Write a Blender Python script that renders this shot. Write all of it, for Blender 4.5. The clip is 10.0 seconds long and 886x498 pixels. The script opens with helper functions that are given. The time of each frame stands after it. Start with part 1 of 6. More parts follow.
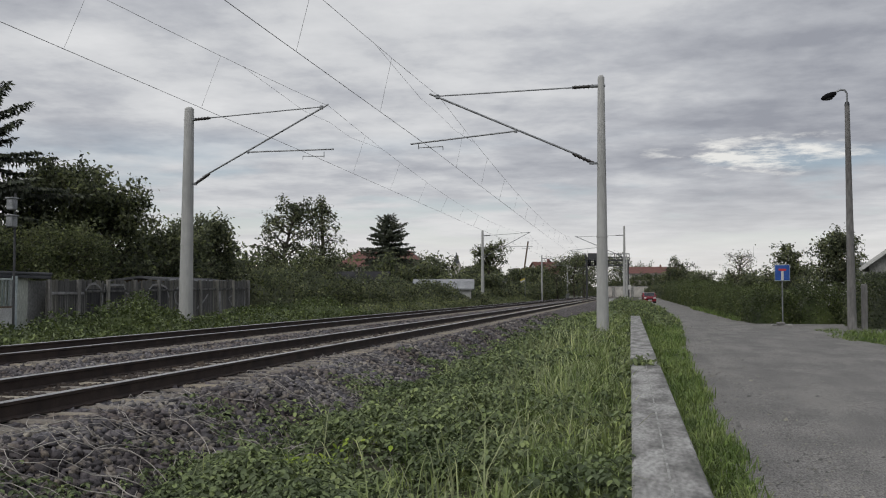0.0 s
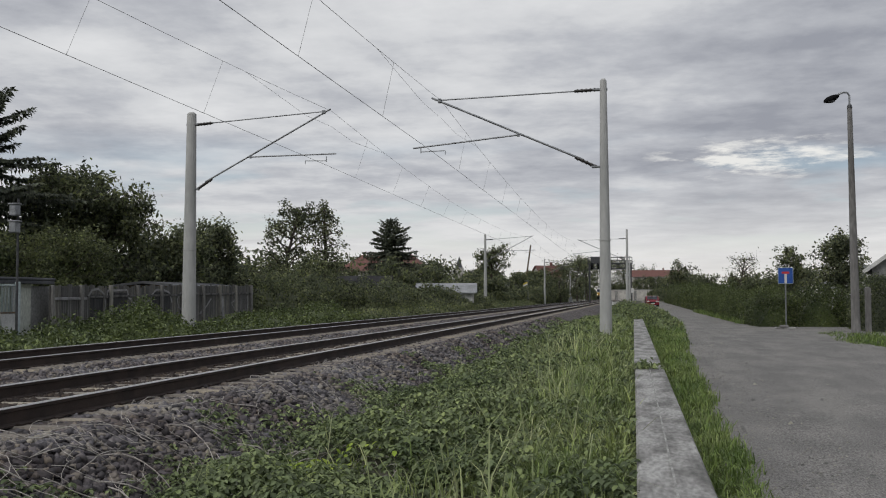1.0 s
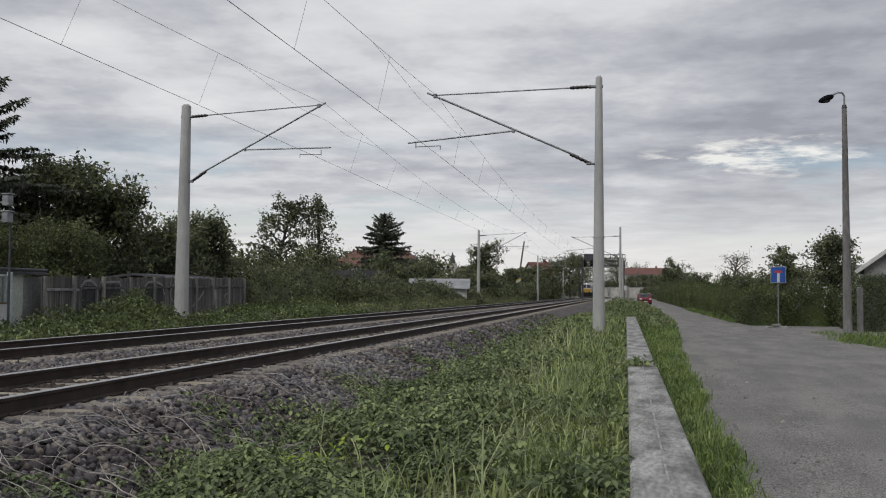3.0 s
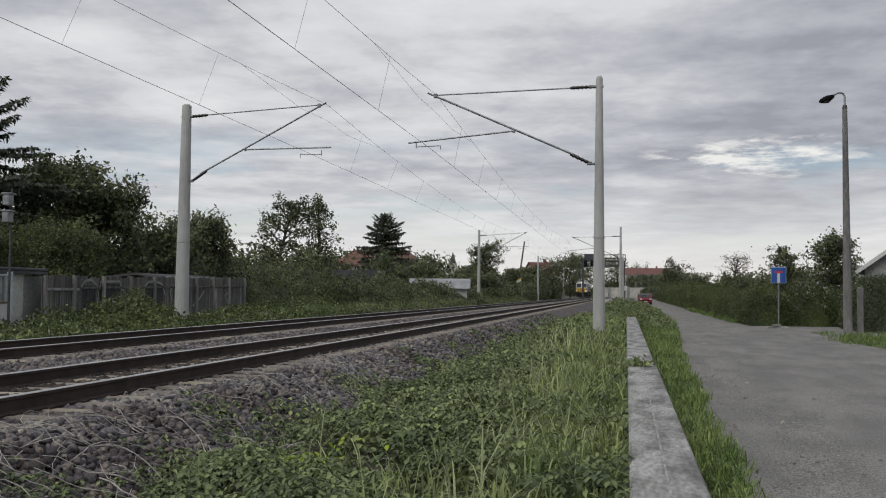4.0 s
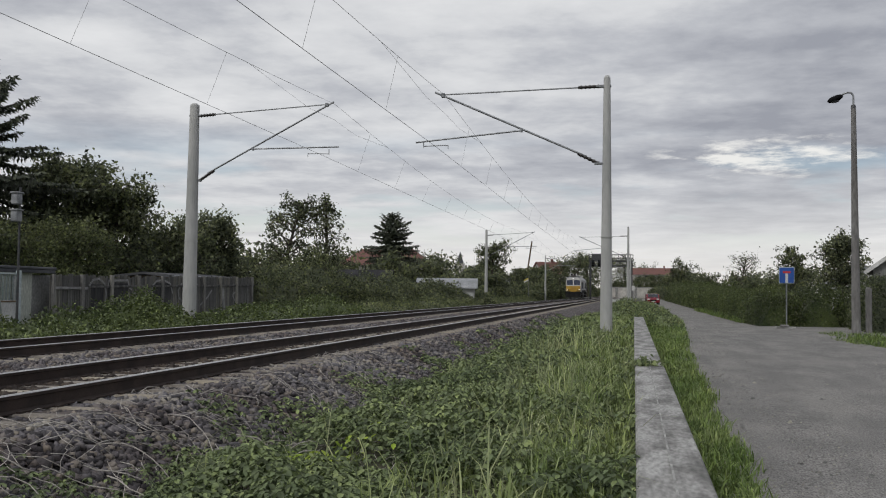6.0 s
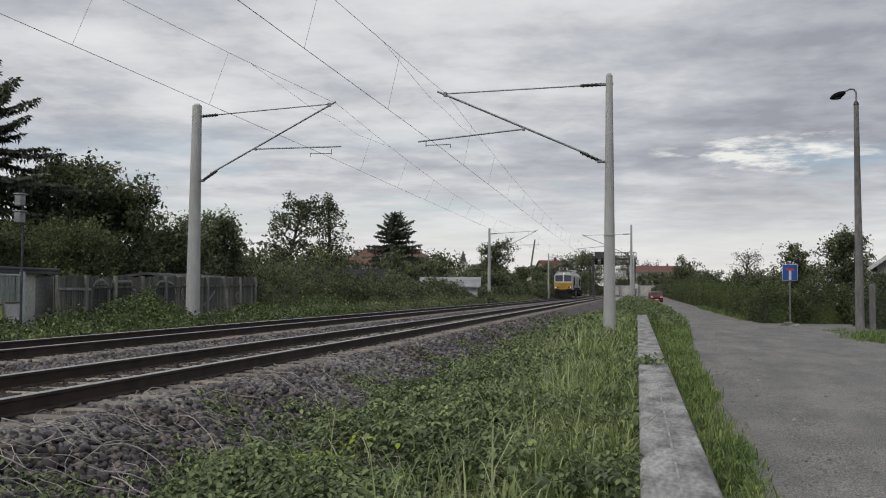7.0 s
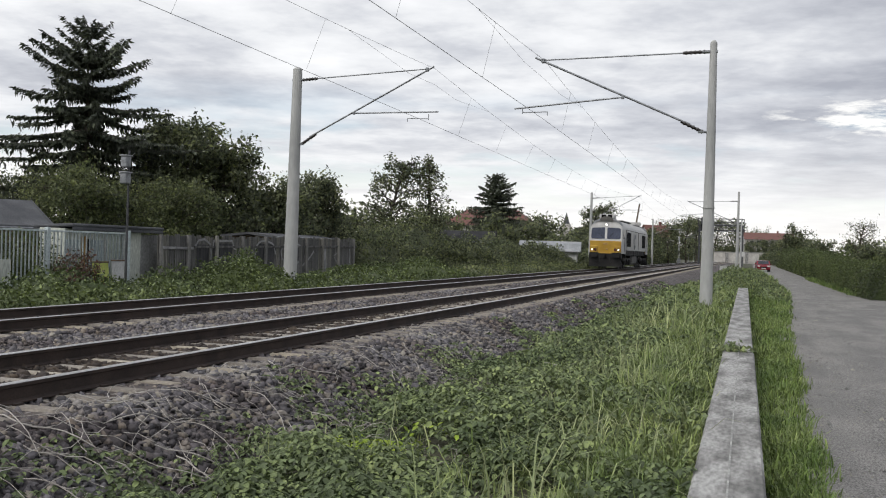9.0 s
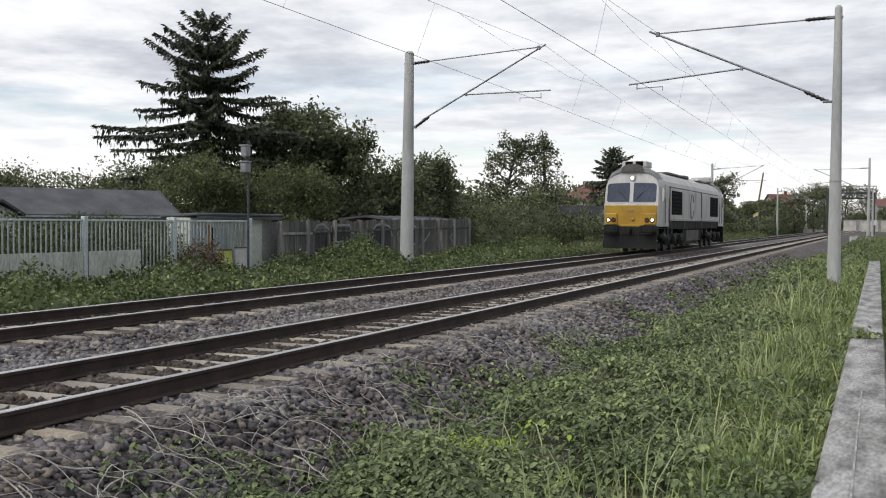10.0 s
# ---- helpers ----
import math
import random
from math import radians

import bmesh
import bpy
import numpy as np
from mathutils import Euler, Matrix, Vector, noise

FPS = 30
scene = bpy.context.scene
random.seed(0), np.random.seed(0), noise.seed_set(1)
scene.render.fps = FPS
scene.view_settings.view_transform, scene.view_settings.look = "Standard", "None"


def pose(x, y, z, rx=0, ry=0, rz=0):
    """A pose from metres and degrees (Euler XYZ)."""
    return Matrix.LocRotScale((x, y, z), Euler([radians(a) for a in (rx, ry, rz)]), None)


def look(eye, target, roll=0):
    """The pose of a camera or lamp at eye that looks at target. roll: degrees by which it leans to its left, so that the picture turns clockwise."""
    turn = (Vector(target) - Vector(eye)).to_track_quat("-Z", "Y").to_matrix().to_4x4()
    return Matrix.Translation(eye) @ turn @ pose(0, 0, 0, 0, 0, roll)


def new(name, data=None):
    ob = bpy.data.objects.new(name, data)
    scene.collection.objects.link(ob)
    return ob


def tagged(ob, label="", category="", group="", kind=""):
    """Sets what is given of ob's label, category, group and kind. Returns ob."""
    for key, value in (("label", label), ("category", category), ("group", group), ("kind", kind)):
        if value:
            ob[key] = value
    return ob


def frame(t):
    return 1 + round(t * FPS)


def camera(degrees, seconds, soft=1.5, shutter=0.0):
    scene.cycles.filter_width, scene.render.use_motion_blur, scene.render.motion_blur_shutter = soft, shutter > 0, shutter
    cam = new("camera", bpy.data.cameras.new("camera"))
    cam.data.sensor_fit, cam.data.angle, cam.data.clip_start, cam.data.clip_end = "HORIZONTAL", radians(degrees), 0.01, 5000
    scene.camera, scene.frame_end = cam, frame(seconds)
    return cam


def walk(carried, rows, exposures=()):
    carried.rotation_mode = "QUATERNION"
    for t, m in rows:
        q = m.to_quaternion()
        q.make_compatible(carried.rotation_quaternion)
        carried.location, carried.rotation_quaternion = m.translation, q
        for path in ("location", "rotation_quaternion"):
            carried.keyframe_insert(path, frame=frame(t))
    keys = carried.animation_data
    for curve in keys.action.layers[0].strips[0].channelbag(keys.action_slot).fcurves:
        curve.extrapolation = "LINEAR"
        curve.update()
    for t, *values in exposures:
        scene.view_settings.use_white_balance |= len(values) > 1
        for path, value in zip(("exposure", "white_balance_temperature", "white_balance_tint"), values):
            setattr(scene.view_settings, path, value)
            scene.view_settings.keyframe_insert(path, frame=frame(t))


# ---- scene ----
cam = camera(47.4, 10.0, soft=1.1)
PATH = [
    (0, (-0.003, 0.368, 0.988), (-0.368, 2.332, 1.075), 0.0),
    (0.5, (-0.015, 0.371, 0.986), (-0.381, 2.334, 1.085), 0.0),
    (1, (-0.011, 0.381, 0.992), (-0.381, 2.344, 1.087), -0.2),
    (1.5, (-0.016, 0.394, 0.986), (-0.377, 2.359, 1.073), 0.2),
    (2, (-0.023, 0.404, 0.988), (-0.384, 2.369, 1.072), 0.2),
    (2.5, (-0.027, 0.392, 0.985), (-0.384, 2.357, 1.071), 0.4),
    (4, (-0.022, 0.391, 0.986), (-0.38, 2.357, 1.072), 0.5),
    (4.5, (-0.027, 0.408, 0.976), (-0.385, 2.374, 1.06), 0.8),
    (5, (-0.025, 0.385, 0.98), (-0.393, 2.349, 1.062), 0.8),
    (5.5, (-0.02, 0.392, 0.98), (-0.391, 2.355, 1.065), 0.7),
    (7, (-0.018, 0.388, 0.984), (-0.396, 2.35, 1.067), 0.3),
    (7.5, (-0.014, 0.398, 0.978), (-0.397, 2.36, 1.046), 0.1),
    (7.8, (0.037, 0.401, 0.998), (-0.399, 2.352, 1.069), 0.7),
    (8, (0.092, 0.418, 1.029), (-0.413, 2.353, 1.076), -0.5),
    (8.2, (0.129, 0.411, 1.065), (-0.426, 2.333, 1.074), -0.3),
    (8.5, (0.163, 0.441, 1.130), (-0.450, 2.345, 1.138), 0.4),
    (8.8, (0.229, 0.518, 1.181), (-0.397, 2.418, 1.181), 1.2),
    (9, (0.246, 0.565, 1.234), (-0.329, 2.480, 1.234), 1.8),
    (9.2, (0.240, 0.638, 1.285), (-0.303, 2.563, 1.269), 1.5),
    (9.5, (0.236, 0.705, 1.355), (-0.321, 2.626, 1.337), 1.2),
    (9.7, (0.249, 0.687, 1.381), (-0.399, 2.579, 1.365), 0.2),
    (9.8, (0.262, 0.665, 1.395), (-0.437, 2.539, 1.360), -0.2),
    (10, (0.297, 0.625, 1.422), (-0.495, 2.461, 1.369), 0.47),
]
walk(cam, [(t, look(eye, target, roll)) for t, eye, target, roll in PATH],
     exposures=[(0, -0.44), (2, -0.38), (6.8, -0.36), (7.6, -0.34), (8.5, -0.08), (10, 0.15)])

# ---- light ----
world = bpy.data.worlds.new("overcast_sky")
scene.world = world
world.use_nodes = True
wt = world.node_tree
wt.nodes.clear()


def wn(kind, **kw):
    n = wt.nodes.new(kind)
    for k, v in kw.items():
        if k in n.inputs:
            n.inputs[k].default_value = v
    return n


SUN_AZ, SUN_EL = 205.0, 48.0
sky = wn("ShaderNodeTexSky")
sky.sky_type, sky.sun_disc = "NISHITA", False
sky.sun_elevation, sky.sun_rotation = radians(SUN_EL), radians(SUN_AZ)
tc = wn("ShaderNodeTexCoord")
sep = wn("ShaderNodeSeparateXYZ")
wt.links.new(tc.outputs["Generated"], sep.inputs[0])


def wm(op, a, b=None, c=None, clamp=False):
    n = wt.nodes.new("ShaderNodeMath")
    n.operation, n.use_clamp = op, clamp
    for i, v in enumerate((a, b, c)):
        if v is None:
            continue
        if isinstance(v, (int, float)):
            n.inputs[i].default_value = v
        else:
            wt.links.new(v, n.inputs[i])
    return n.outputs[0]


def wramp(fac, stops):
    n = wt.nodes.new("ShaderNodeValToRGB")
    els = n.color_ramp.elements
    while len(els) < len(stops):
        els.new(0.5)
    for e, (p, c) in zip(els, stops):
        e.position, e.color = p, (*c, 1)
    wt.links.new(fac, n.inputs[0])
    return n.outputs[0]


up = wm("MAXIMUM", sep.outputs[2], 0.0)
flat = wm("ADD", up, 0.085)
comb = wn("ShaderNodeCombineXYZ")
wt.links.new(wm("DIVIDE", sep.outputs[0], flat), comb.inputs[0])
wt.links.new(wm("DIVIDE", sep.outputs[1], flat), comb.inputs[1])
comb.inputs[2].default_value = 3.7


def cloud(scale, detail, rough, shift):
    mp = wn("ShaderNodeMapping")
    mp.inputs["Location"].default_value = shift
    wt.links.new(comb.outputs[0], mp.inputs["Vector"])
    n = wn("ShaderNodeTexNoise", Scale=scale, Detail=detail, Roughness=rough)
    wt.links.new(mp.outputs[0], n.inputs["Vector"])
    return n.outputs["Fac"]


big = cloud(0.55, 4.0, 0.5, (5.3, 2.1, 0))
mid = cloud(1.9, 9.0, 0.58, (1.3, 7.2, 2))
fleck = cloud(6.5, 6.0, 0.6, (3.1, 0.4, 6))
mixn = wm("ADD", wm("ADD", wm("MULTIPLY", big, 0.40), wm("MULTIPLY", mid, 0.50)), wm("MULTIPLY", fleck, 0.12))
mixn = wm("SUBTRACT", mixn, 0.008)
# the deck is thicker towards +x
mixn = wm("ADD", mixn, wm("MULTIPLY", wm("ADD", sep.outputs[0], 0.26), 0.13))
shade = wramp(mixn, [(0.36, (0.97, 0.98, 1.0)), (0.455, (0.835, 0.85, 0.88)), (0.53, (0.645, 0.665, 0.715)), (0.65, (0.42, 0.44, 0.50))])
# thin gaps low over the horizon let the pale blue sky through
gap = wramp(cloud(0.9, 4.0, 0.5, (9.1, 2.2, 5)), [(0.50, (0, 0, 0)), (0.62, (1, 1, 1))])
skycol = wn("ShaderNodeMix")
skycol.data_type = "RGBA"
lowonly = wramp(up, [(0.03, (0, 0, 0)), (0.06, (0.8, 0.8, 0.8)), (0.10, (0.8, 0.8, 0.8)), (0.16, (0, 0, 0))])
wt.links.new(wm("MULTIPLY", gap, lowonly), skycol.inputs["Factor"])
wt.links.new(shade, skycol.inputs["A"])
skyscale = wn("ShaderNodeVectorMath")
skyscale.operation = "SCALE"
skyscale.inputs["Scale"].default_value = 0.12
wt.links.new(sky.outputs[0], skyscale.inputs[0])
wt.links.new(skyscale.outputs[0], skycol.inputs["B"])
# the cloud deck brightens towards the horizon
low = wramp(up, [(0.0, (1.10, 1.06, 1.0)), (0.05, (1.09, 1.08, 1.06)), (0.12, (0.88, 0.89, 0.91))])
lowmix = wn("ShaderNodeMix")
lowmix.data_type = "RGBA"
wt.links.new(wramp(up, [(0.0, (0.9, 0.9, 0.9)), (0.045, (0.68, 0.68, 0.68)), (0.12, (0, 0, 0))]), lowmix.inputs["Factor"])
wt.links.new(skycol.outputs["Result"], lowmix.inputs["A"])
wt.links.new(low, lowmix.inputs["B"])
# a bright break in the clouds low in the sky
aim = wn("ShaderNodeVectorMath")
aim.operation = "SUBTRACT"
aim.inputs[1].default_value = (0.118, 0.982, 0.131)
wt.links.new(tc.outputs["Generated"], aim.inputs[0])
sep2 = wn("ShaderNodeSeparateXYZ")
wt.links.new(aim.outputs[0], sep2.inputs[0])
dx2 = wm("POWER", wm("DIVIDE", wm("ABSOLUTE", sep2.outputs[0]), 0.13), 2.0)
dz2 = wm("POWER", wm("DIVIDE", wm("ABSOLUTE", sep2.outputs[2]), 0.03), 2.0)
near = wm("SUBTRACT", 1.0, wm("ADD", dx2, dz2), clamp=True)
near = wm("MULTIPLY", near, wm("GREATER_THAN", sep.outputs[1], 0.0))
hole = wramp(wm("MULTIPLY", near, wm("MULTIPLY_ADD", cloud(3.4, 8.0, 0.65, (4.4, 1.2, 1)), 3.2, -1.2)), [(0.22, (0, 0, 0)), (0.62, (0.9, 0.9, 0.9))])
breakmix = wn("ShaderNodeMix")
breakmix.data_type = "RGBA"
breakmix.inputs["B"].default_value = (1.15, 1.14, 1.1, 1)
wt.links.new(hole, breakmix.inputs["Factor"])
wt.links.new(lowmix.outputs["Result"], breakmix.inputs["A"])
bg = wn("ShaderNodeBackground", Strength=1.0)
wt.links.new(breakmix.outputs["Result"], bg.inputs[0])
out = wn("ShaderNodeOutputWorld")
wt.links.new(bg.outputs[0], out.inputs[0])

sun = new("sun", bpy.data.lights.new("sun", "SUN"))
sun.data.energy, sun.data.angle, sun.data.color = 1.55, radians(40), (1.0, 0.975, 0.94)
sun.matrix_world = look((0, 0, 60), (-60 * math.sin(radians(SUN_AZ)), -60 * math.cos(radians(SUN_AZ)), 60 - 60 * math.tan(radians(SUN_EL))))

# ---- materials ----


def mat(name, c1, c2, scale=3.0, rough=0.85, metal=0.0, bump=0.25, fine=14.0, island=0.0, c3=None, cell=0.0, coords="Object", spec=0.5, stretch=(1, 1, 1), dist=0.02, obrand=0.0, low=0.38, high=0.62, grain=1.0):
    """Two-scale procedural surface: patches of c1 and c2, fine grain, bump; island: variation leaf by leaf."""
    m = bpy.data.materials.new(name)
    m.use_nodes = True
    nt = m.node_tree
    bs = nt.nodes["Principled BSDF"]
    bs.inputs["Roughness"].default_value = rough
    bs.inputs["Metallic"].default_value = metal
    bs.inputs["Specular IOR Level"].default_value = spec
    co = nt.nodes.new("ShaderNodeTexCoord")
    mp = nt.nodes.new("ShaderNodeMapping")
    mp.inputs["Scale"].default_value = stretch
    nt.links.new(co.outputs[coords], mp.inputs[0])

    def tex(s, detail=5.0):
        n = nt.nodes.new("ShaderNodeTexNoise")
        n.inputs["Scale"].default_value, n.inputs["Detail"].default_value = s, detail
        nt.links.new(mp.outputs[0], n.inputs["Vector"])
        return n.outputs["Fac"]

    def ramp(fac, stops):
        n = nt.nodes.new("ShaderNodeValToRGB")
        els = n.color_ramp.elements
        while len(els) < len(stops):
            els.new(0.5)
        for e, (p, c) in zip(els, stops):
            e.position, e.color = p, (*c, 1)
        nt.links.new(fac, n.inputs[0])
        return n.outputs[0]

    def mult(a, b, f=1.0, how="MULTIPLY"):
        n = nt.nodes.new("ShaderNodeMix")
        n.data_type, n.blend_type = "RGBA", how
        n.inputs["Factor"].default_value = f
        nt.links.new(a, n.inputs["A"])
        nt.links.new(b, n.inputs["B"])
        return n.outputs["Result"]

    col = ramp(tex(scale), [(low, c1), (high, c2)] if c3 is None else [(low - 0.04, c1), (0.5, c2), (high + 0.04, c3)])
    g = tex(scale * fine, 3.0)
    col = mult(col, ramp(g, [(0.3, (1 - 0.28 * grain,) * 3), (0.7, (1 + 0.22 * grain,) * 3)]))
    height = g
    if cell:
        v = nt.nodes.new("ShaderNodeTexVoronoi")
        v.inputs["Scale"].default_value = cell
        nt.links.new(mp.outputs[0], v.inputs["Vector"])
        r = nt.nodes.new("ShaderNodeSeparateColor")
        nt.links.new(v.outputs["Color"], r.inputs[0])
        col = mult(col, ramp(r.outputs[0], [(0.0, (0.55, 0.54, 0.55)), (0.5, (1.0, 0.97, 0.95)), (1.0, (1.5, 1.42, 1.4))]))
        # shade in the gaps between stones, put into the colour and the bump
        gap_shade = ramp(v.outputs["Distance"], [(0.25, (1, 1, 1)), (0.75, (0.35, 0.35, 0.35))])
        col = mult(col, gap_shade)
        height = gap_shade
    if island or obrand:
        if island:
            gi = nt.nodes.new("ShaderNodeNewGeometry").outputs["Random Per Island"]
        else:
            gi = nt.nodes.new("ShaderNodeObjectInfo").outputs["Random"]
        k = island or obrand
        col = mult(col, ramp(gi, [(0.0, (1 - k, 1 - k, 1 - k)), (0.6, (1, 1, 1)), (1.0, (1 + k, 1 + k * 0.9, 1 + 0.4 * k))]))
    nt.links.new(col, bs.inputs["Base Color"])
    if bump:
        b = nt.nodes.new("ShaderNodeBump")
        b.inputs["Strength"].default_value, b.inputs["Distance"].default_value = bump, dist
        nt.links.new(height, b.inputs["Height"])
        nt.links.new(b.outputs[0], bs.inputs["Normal"])
    return m


def leafmat(name, c1, c2, scale=0.6, island=0.5, rough=0.55, trans=0.25):
    m = mat(name, c1, c2, scale=scale, rough=rough, bump=0.0, island=island, spec=0.3)
    nt = m.node_tree
    bs = nt.nodes["Principled BSDF"]
    tr = nt.nodes.new("ShaderNodeBsdfTranslucent")
    src = bs.inputs["Base Color"].links[0].from_socket
    nt.links.new(src, tr.inputs[0])
    mx = nt.nodes.new("ShaderNodeMixShader")
    mx.inputs[0].default_value = trans
    nt.links.new(bs.outputs[0], mx.inputs[1])
    nt.links.new(tr.outputs[0], mx.inputs[2])
    nt.links.new(mx.outputs[0], nt.nodes["Material Output"].inputs[0])
    return m


def glow(name, col, strength):
    m = bpy.data.materials.new(name)
    m.use_nodes = True
    bs = m.node_tree.nodes["Principled BSDF"]
    bs.inputs["Base Color"].default_value = (*col, 1)
    bs.inputs["Emission Color"].default_value = (*col, 1)
    bs.inputs["Emission Strength"].default_value = strength
    return m


M = {}
M["soil"] = mat("soil", (0.045, 0.055, 0.026), (0.08, 0.075, 0.048), 1.6, 0.95, bump=0.6, fine=20)
# its cells carry painted shade in the gaps between stones
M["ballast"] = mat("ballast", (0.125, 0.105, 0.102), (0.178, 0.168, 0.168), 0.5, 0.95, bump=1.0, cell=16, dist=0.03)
M["stone"] = mat("ballast_stone", (0.120, 0.103, 0.107), (0.208, 0.199, 0.213), 0.8, 0.9, bump=0.3, fine=40, island=0.75)
M["oiled"] = mat("rust_stained_stone", (0.05, 0.038, 0.032), (0.095, 0.078, 0.07), 1.2, 0.9, bump=0.3, fine=30, island=0.5)
M["asphalt"] = mat("worn_asphalt", (0.185, 0.179, 0.172), (0.22, 0.213, 0.203), 1.6, 0.95, bump=0.8, fine=45, c3=(0.255, 0.246, 0.231), dist=0.02, grain=1.9, low=0.40, high=0.60, spec=0.25, stretch=(1, 0.35, 1))
M["concrete"] = mat("weathered_concrete", (0.15, 0.148, 0.14), (0.27, 0.265, 0.254), 4.2, 0.9, bump=0.5, fine=9, dist=0.008, c3=(0.38, 0.376, 0.362), low=0.42, high=0.58, grain=1.3, stretch=(1, 0.3, 1))
M["seam"] = mat("pale_seam", (0.22, 0.22, 0.21), (0.42, 0.42, 0.40), 5, 0.9, bump=0.2)
M["mast"] = mat("mast_concrete", (0.36, 0.365, 0.355), (0.47, 0.47, 0.455), 0.8, 0.85, bump=0.1, fine=10, stretch=(1, 1, 0.35), dist=0.004, grain=0.35)
M["sleeper"] = mat("sleeper_concrete", (0.22, 0.195, 0.165), (0.37, 0.335, 0.29), 2.0, 0.9, bump=0.3, fine=20, obrand=0.25, dist=0.008)
M["rust"] = mat("rail_rust", (0.028, 0.019, 0.015), (0.05, 0.033, 0.026), 3.0, 0.85, bump=0.2, fine=20, dist=0.004)
M["railtop"] = mat("rail_running_surface", (0.52, 0.51, 0.50), (0.62, 0.61, 0.60), 2.0, 0.38, 1.0, bump=0.0)
M["steel"] = mat("galvanised_steel", (0.20, 0.21, 0.22), (0.30, 0.31, 0.32), 5.0, 0.5, 0.7, bump=0.05)
M["darksteel"] = mat("dark_steel", (0.05, 0.052, 0.056), (0.09, 0.092, 0.095), 5.0, 0.55, 0.4, bump=0.05)
M["wire"] = mat("oxidised_wire", (0.08, 0.085, 0.085), (0.12, 0.125, 0.125), 2.0, 0.55, 0.5, bump=0.0)
M["insul"] = mat("brown_porcelain", (0.012, 0.010, 0.009), (0.022, 0.018, 0.016), 6.0, 0.45, bump=0.0)
M["bark"] = mat("bark", (0.05, 0.042, 0.033), (0.10, 0.085, 0.07), 4.0, 0.95, bump=0.7, fine=8, stretch=(1, 1, 0.3))
M["leaf_dark"] = leafmat("dark_leaf", (0.108, 0.128, 0.084), (0.205, 0.228, 0.142), island=0.75, trans=0.5)
M["leaf_mid"] = leafmat("mid_green_leaf", (0.112, 0.138, 0.066), (0.20, 0.23, 0.108), island=0.6, trans=0.45)
M["verge"] = leafmat("verge_grass_blade", (0.125, 0.20, 0.052), (0.215, 0.285, 0.09), scale=0.8, island=0.45)
M["hedge_leaf"] = leafmat("hedge_leaf", (0.052, 0.074, 0.028), (0.108, 0.14, 0.046), island=0.5)
M["needle"] = leafmat("spruce_needle", (0.05, 0.06, 0.044), (0.095, 0.11, 0.076), trans=0.1)
M["bramble"] = leafmat("bramble_leaf", (0.135, 0.178, 0.088), (0.24, 0.295, 0.148), scale=0.9, island=0.6)
M["lime"] = leafmat("lime_leaf", (0.30, 0.42, 0.06), (0.42, 0.52, 0.09), scale=0.9, island=0.3)
M["grass"] = leafmat("grass_blade", (0.175, 0.24, 0.08), (0.30, 0.36, 0.145), scale=0.8, island=0.45)
M["straw"] = leafmat("seeding_grass", (0.29, 0.35, 0.16), (0.44, 0.47, 0.26), scale=0.8, island=0.35)
M["dryvine"] = mat("dry_vine", (0.31, 0.285, 0.26), (0.50, 0.47, 0.43), 4.0, 0.9, bump=0.2)

# ---- mesh helpers ----


def np_mesh(name, verts, faces, mats, mat_index=None, smooth=False):
    """A mesh from numpy arrays; faces all with the same number of corners."""
    me = bpy.data.meshes.new(name)
    verts = np.asarray(verts, dtype=np.float32).reshape(-1, 3)
    faces = np.asarray(faces, dtype=np.int32)
    k = faces.shape[1]
    me.vertices.add(len(verts))
    me.vertices.foreach_set("co", verts.ravel())
    me.loops.add(faces.size)
    me.loops.foreach_set("vertex_index", faces.ravel())
    me.polygons.add(len(faces))
    me.polygons.foreach_set("loop_start", np.arange(len(faces), dtype=np.int32) * k)
    me.polygons.foreach_set("loop_total", np.full(len(faces), k, dtype=np.int32))
    if mat_index is not None:
        me.polygons.foreach_set("material_index", np.asarray(mat_index, dtype=np.int32))
    if smooth:
        me.polygons.foreach_set("use_smooth", np.ones(len(faces), dtype=bool))
    me.update(calc_edges=True)
    me.validate()
    for m in mats:
        me.materials.append(m)
    return me


def part(name, bm, material, parent=None, label="", m=None, smooth=False):
    """Links a bmesh as one mesh object, under a thing or a part if one is given."""
    me = bpy.data.meshes.new(name)
    bm.normal_update()
    bm.to_mesh(me)
    bm.free()
    for q in (material if isinstance(material, (list, tuple)) else [material]):
        me.materials.append(q)
    if smooth:
        me.polygons.foreach_set("use_smooth", np.ones(len(me.polygons), dtype=bool))
    ob = new(name, me)
    ob.parent = parent
    if m is not None:
        ob.matrix_basis = m
    return tagged(ob, label)


def piece(name, me, parent=None, m=None, label=""):
    ob = new(name, me)
    ob.parent = parent
    if m is not None:
        ob.matrix_basis = m
    return tagged(ob, label)


def box(bm, c, s, bevel=0.0, rot=None, mi=0):
    """A box of size s at c, its edges bevelled."""
    r = bmesh.ops.create_cube(bm, size=1.0)
    vs = r["verts"]
    mm = Matrix.Translation(c) @ (rot or Matrix.Identity(4)) @ Matrix.Diagonal((*s, 1))
    bmesh.ops.transform(bm, matrix=mm, verts=vs)
    fs = {f for v in vs for f in v.link_faces}
    for f in fs:
        f.material_index = mi
    if bevel:
        es = {e for v in vs for e in v.link_edges}
        bmesh.ops.bevel(bm, geom=list(es), offset=bevel, segments=1, affect="EDGES", profile=0.5)
    return bm


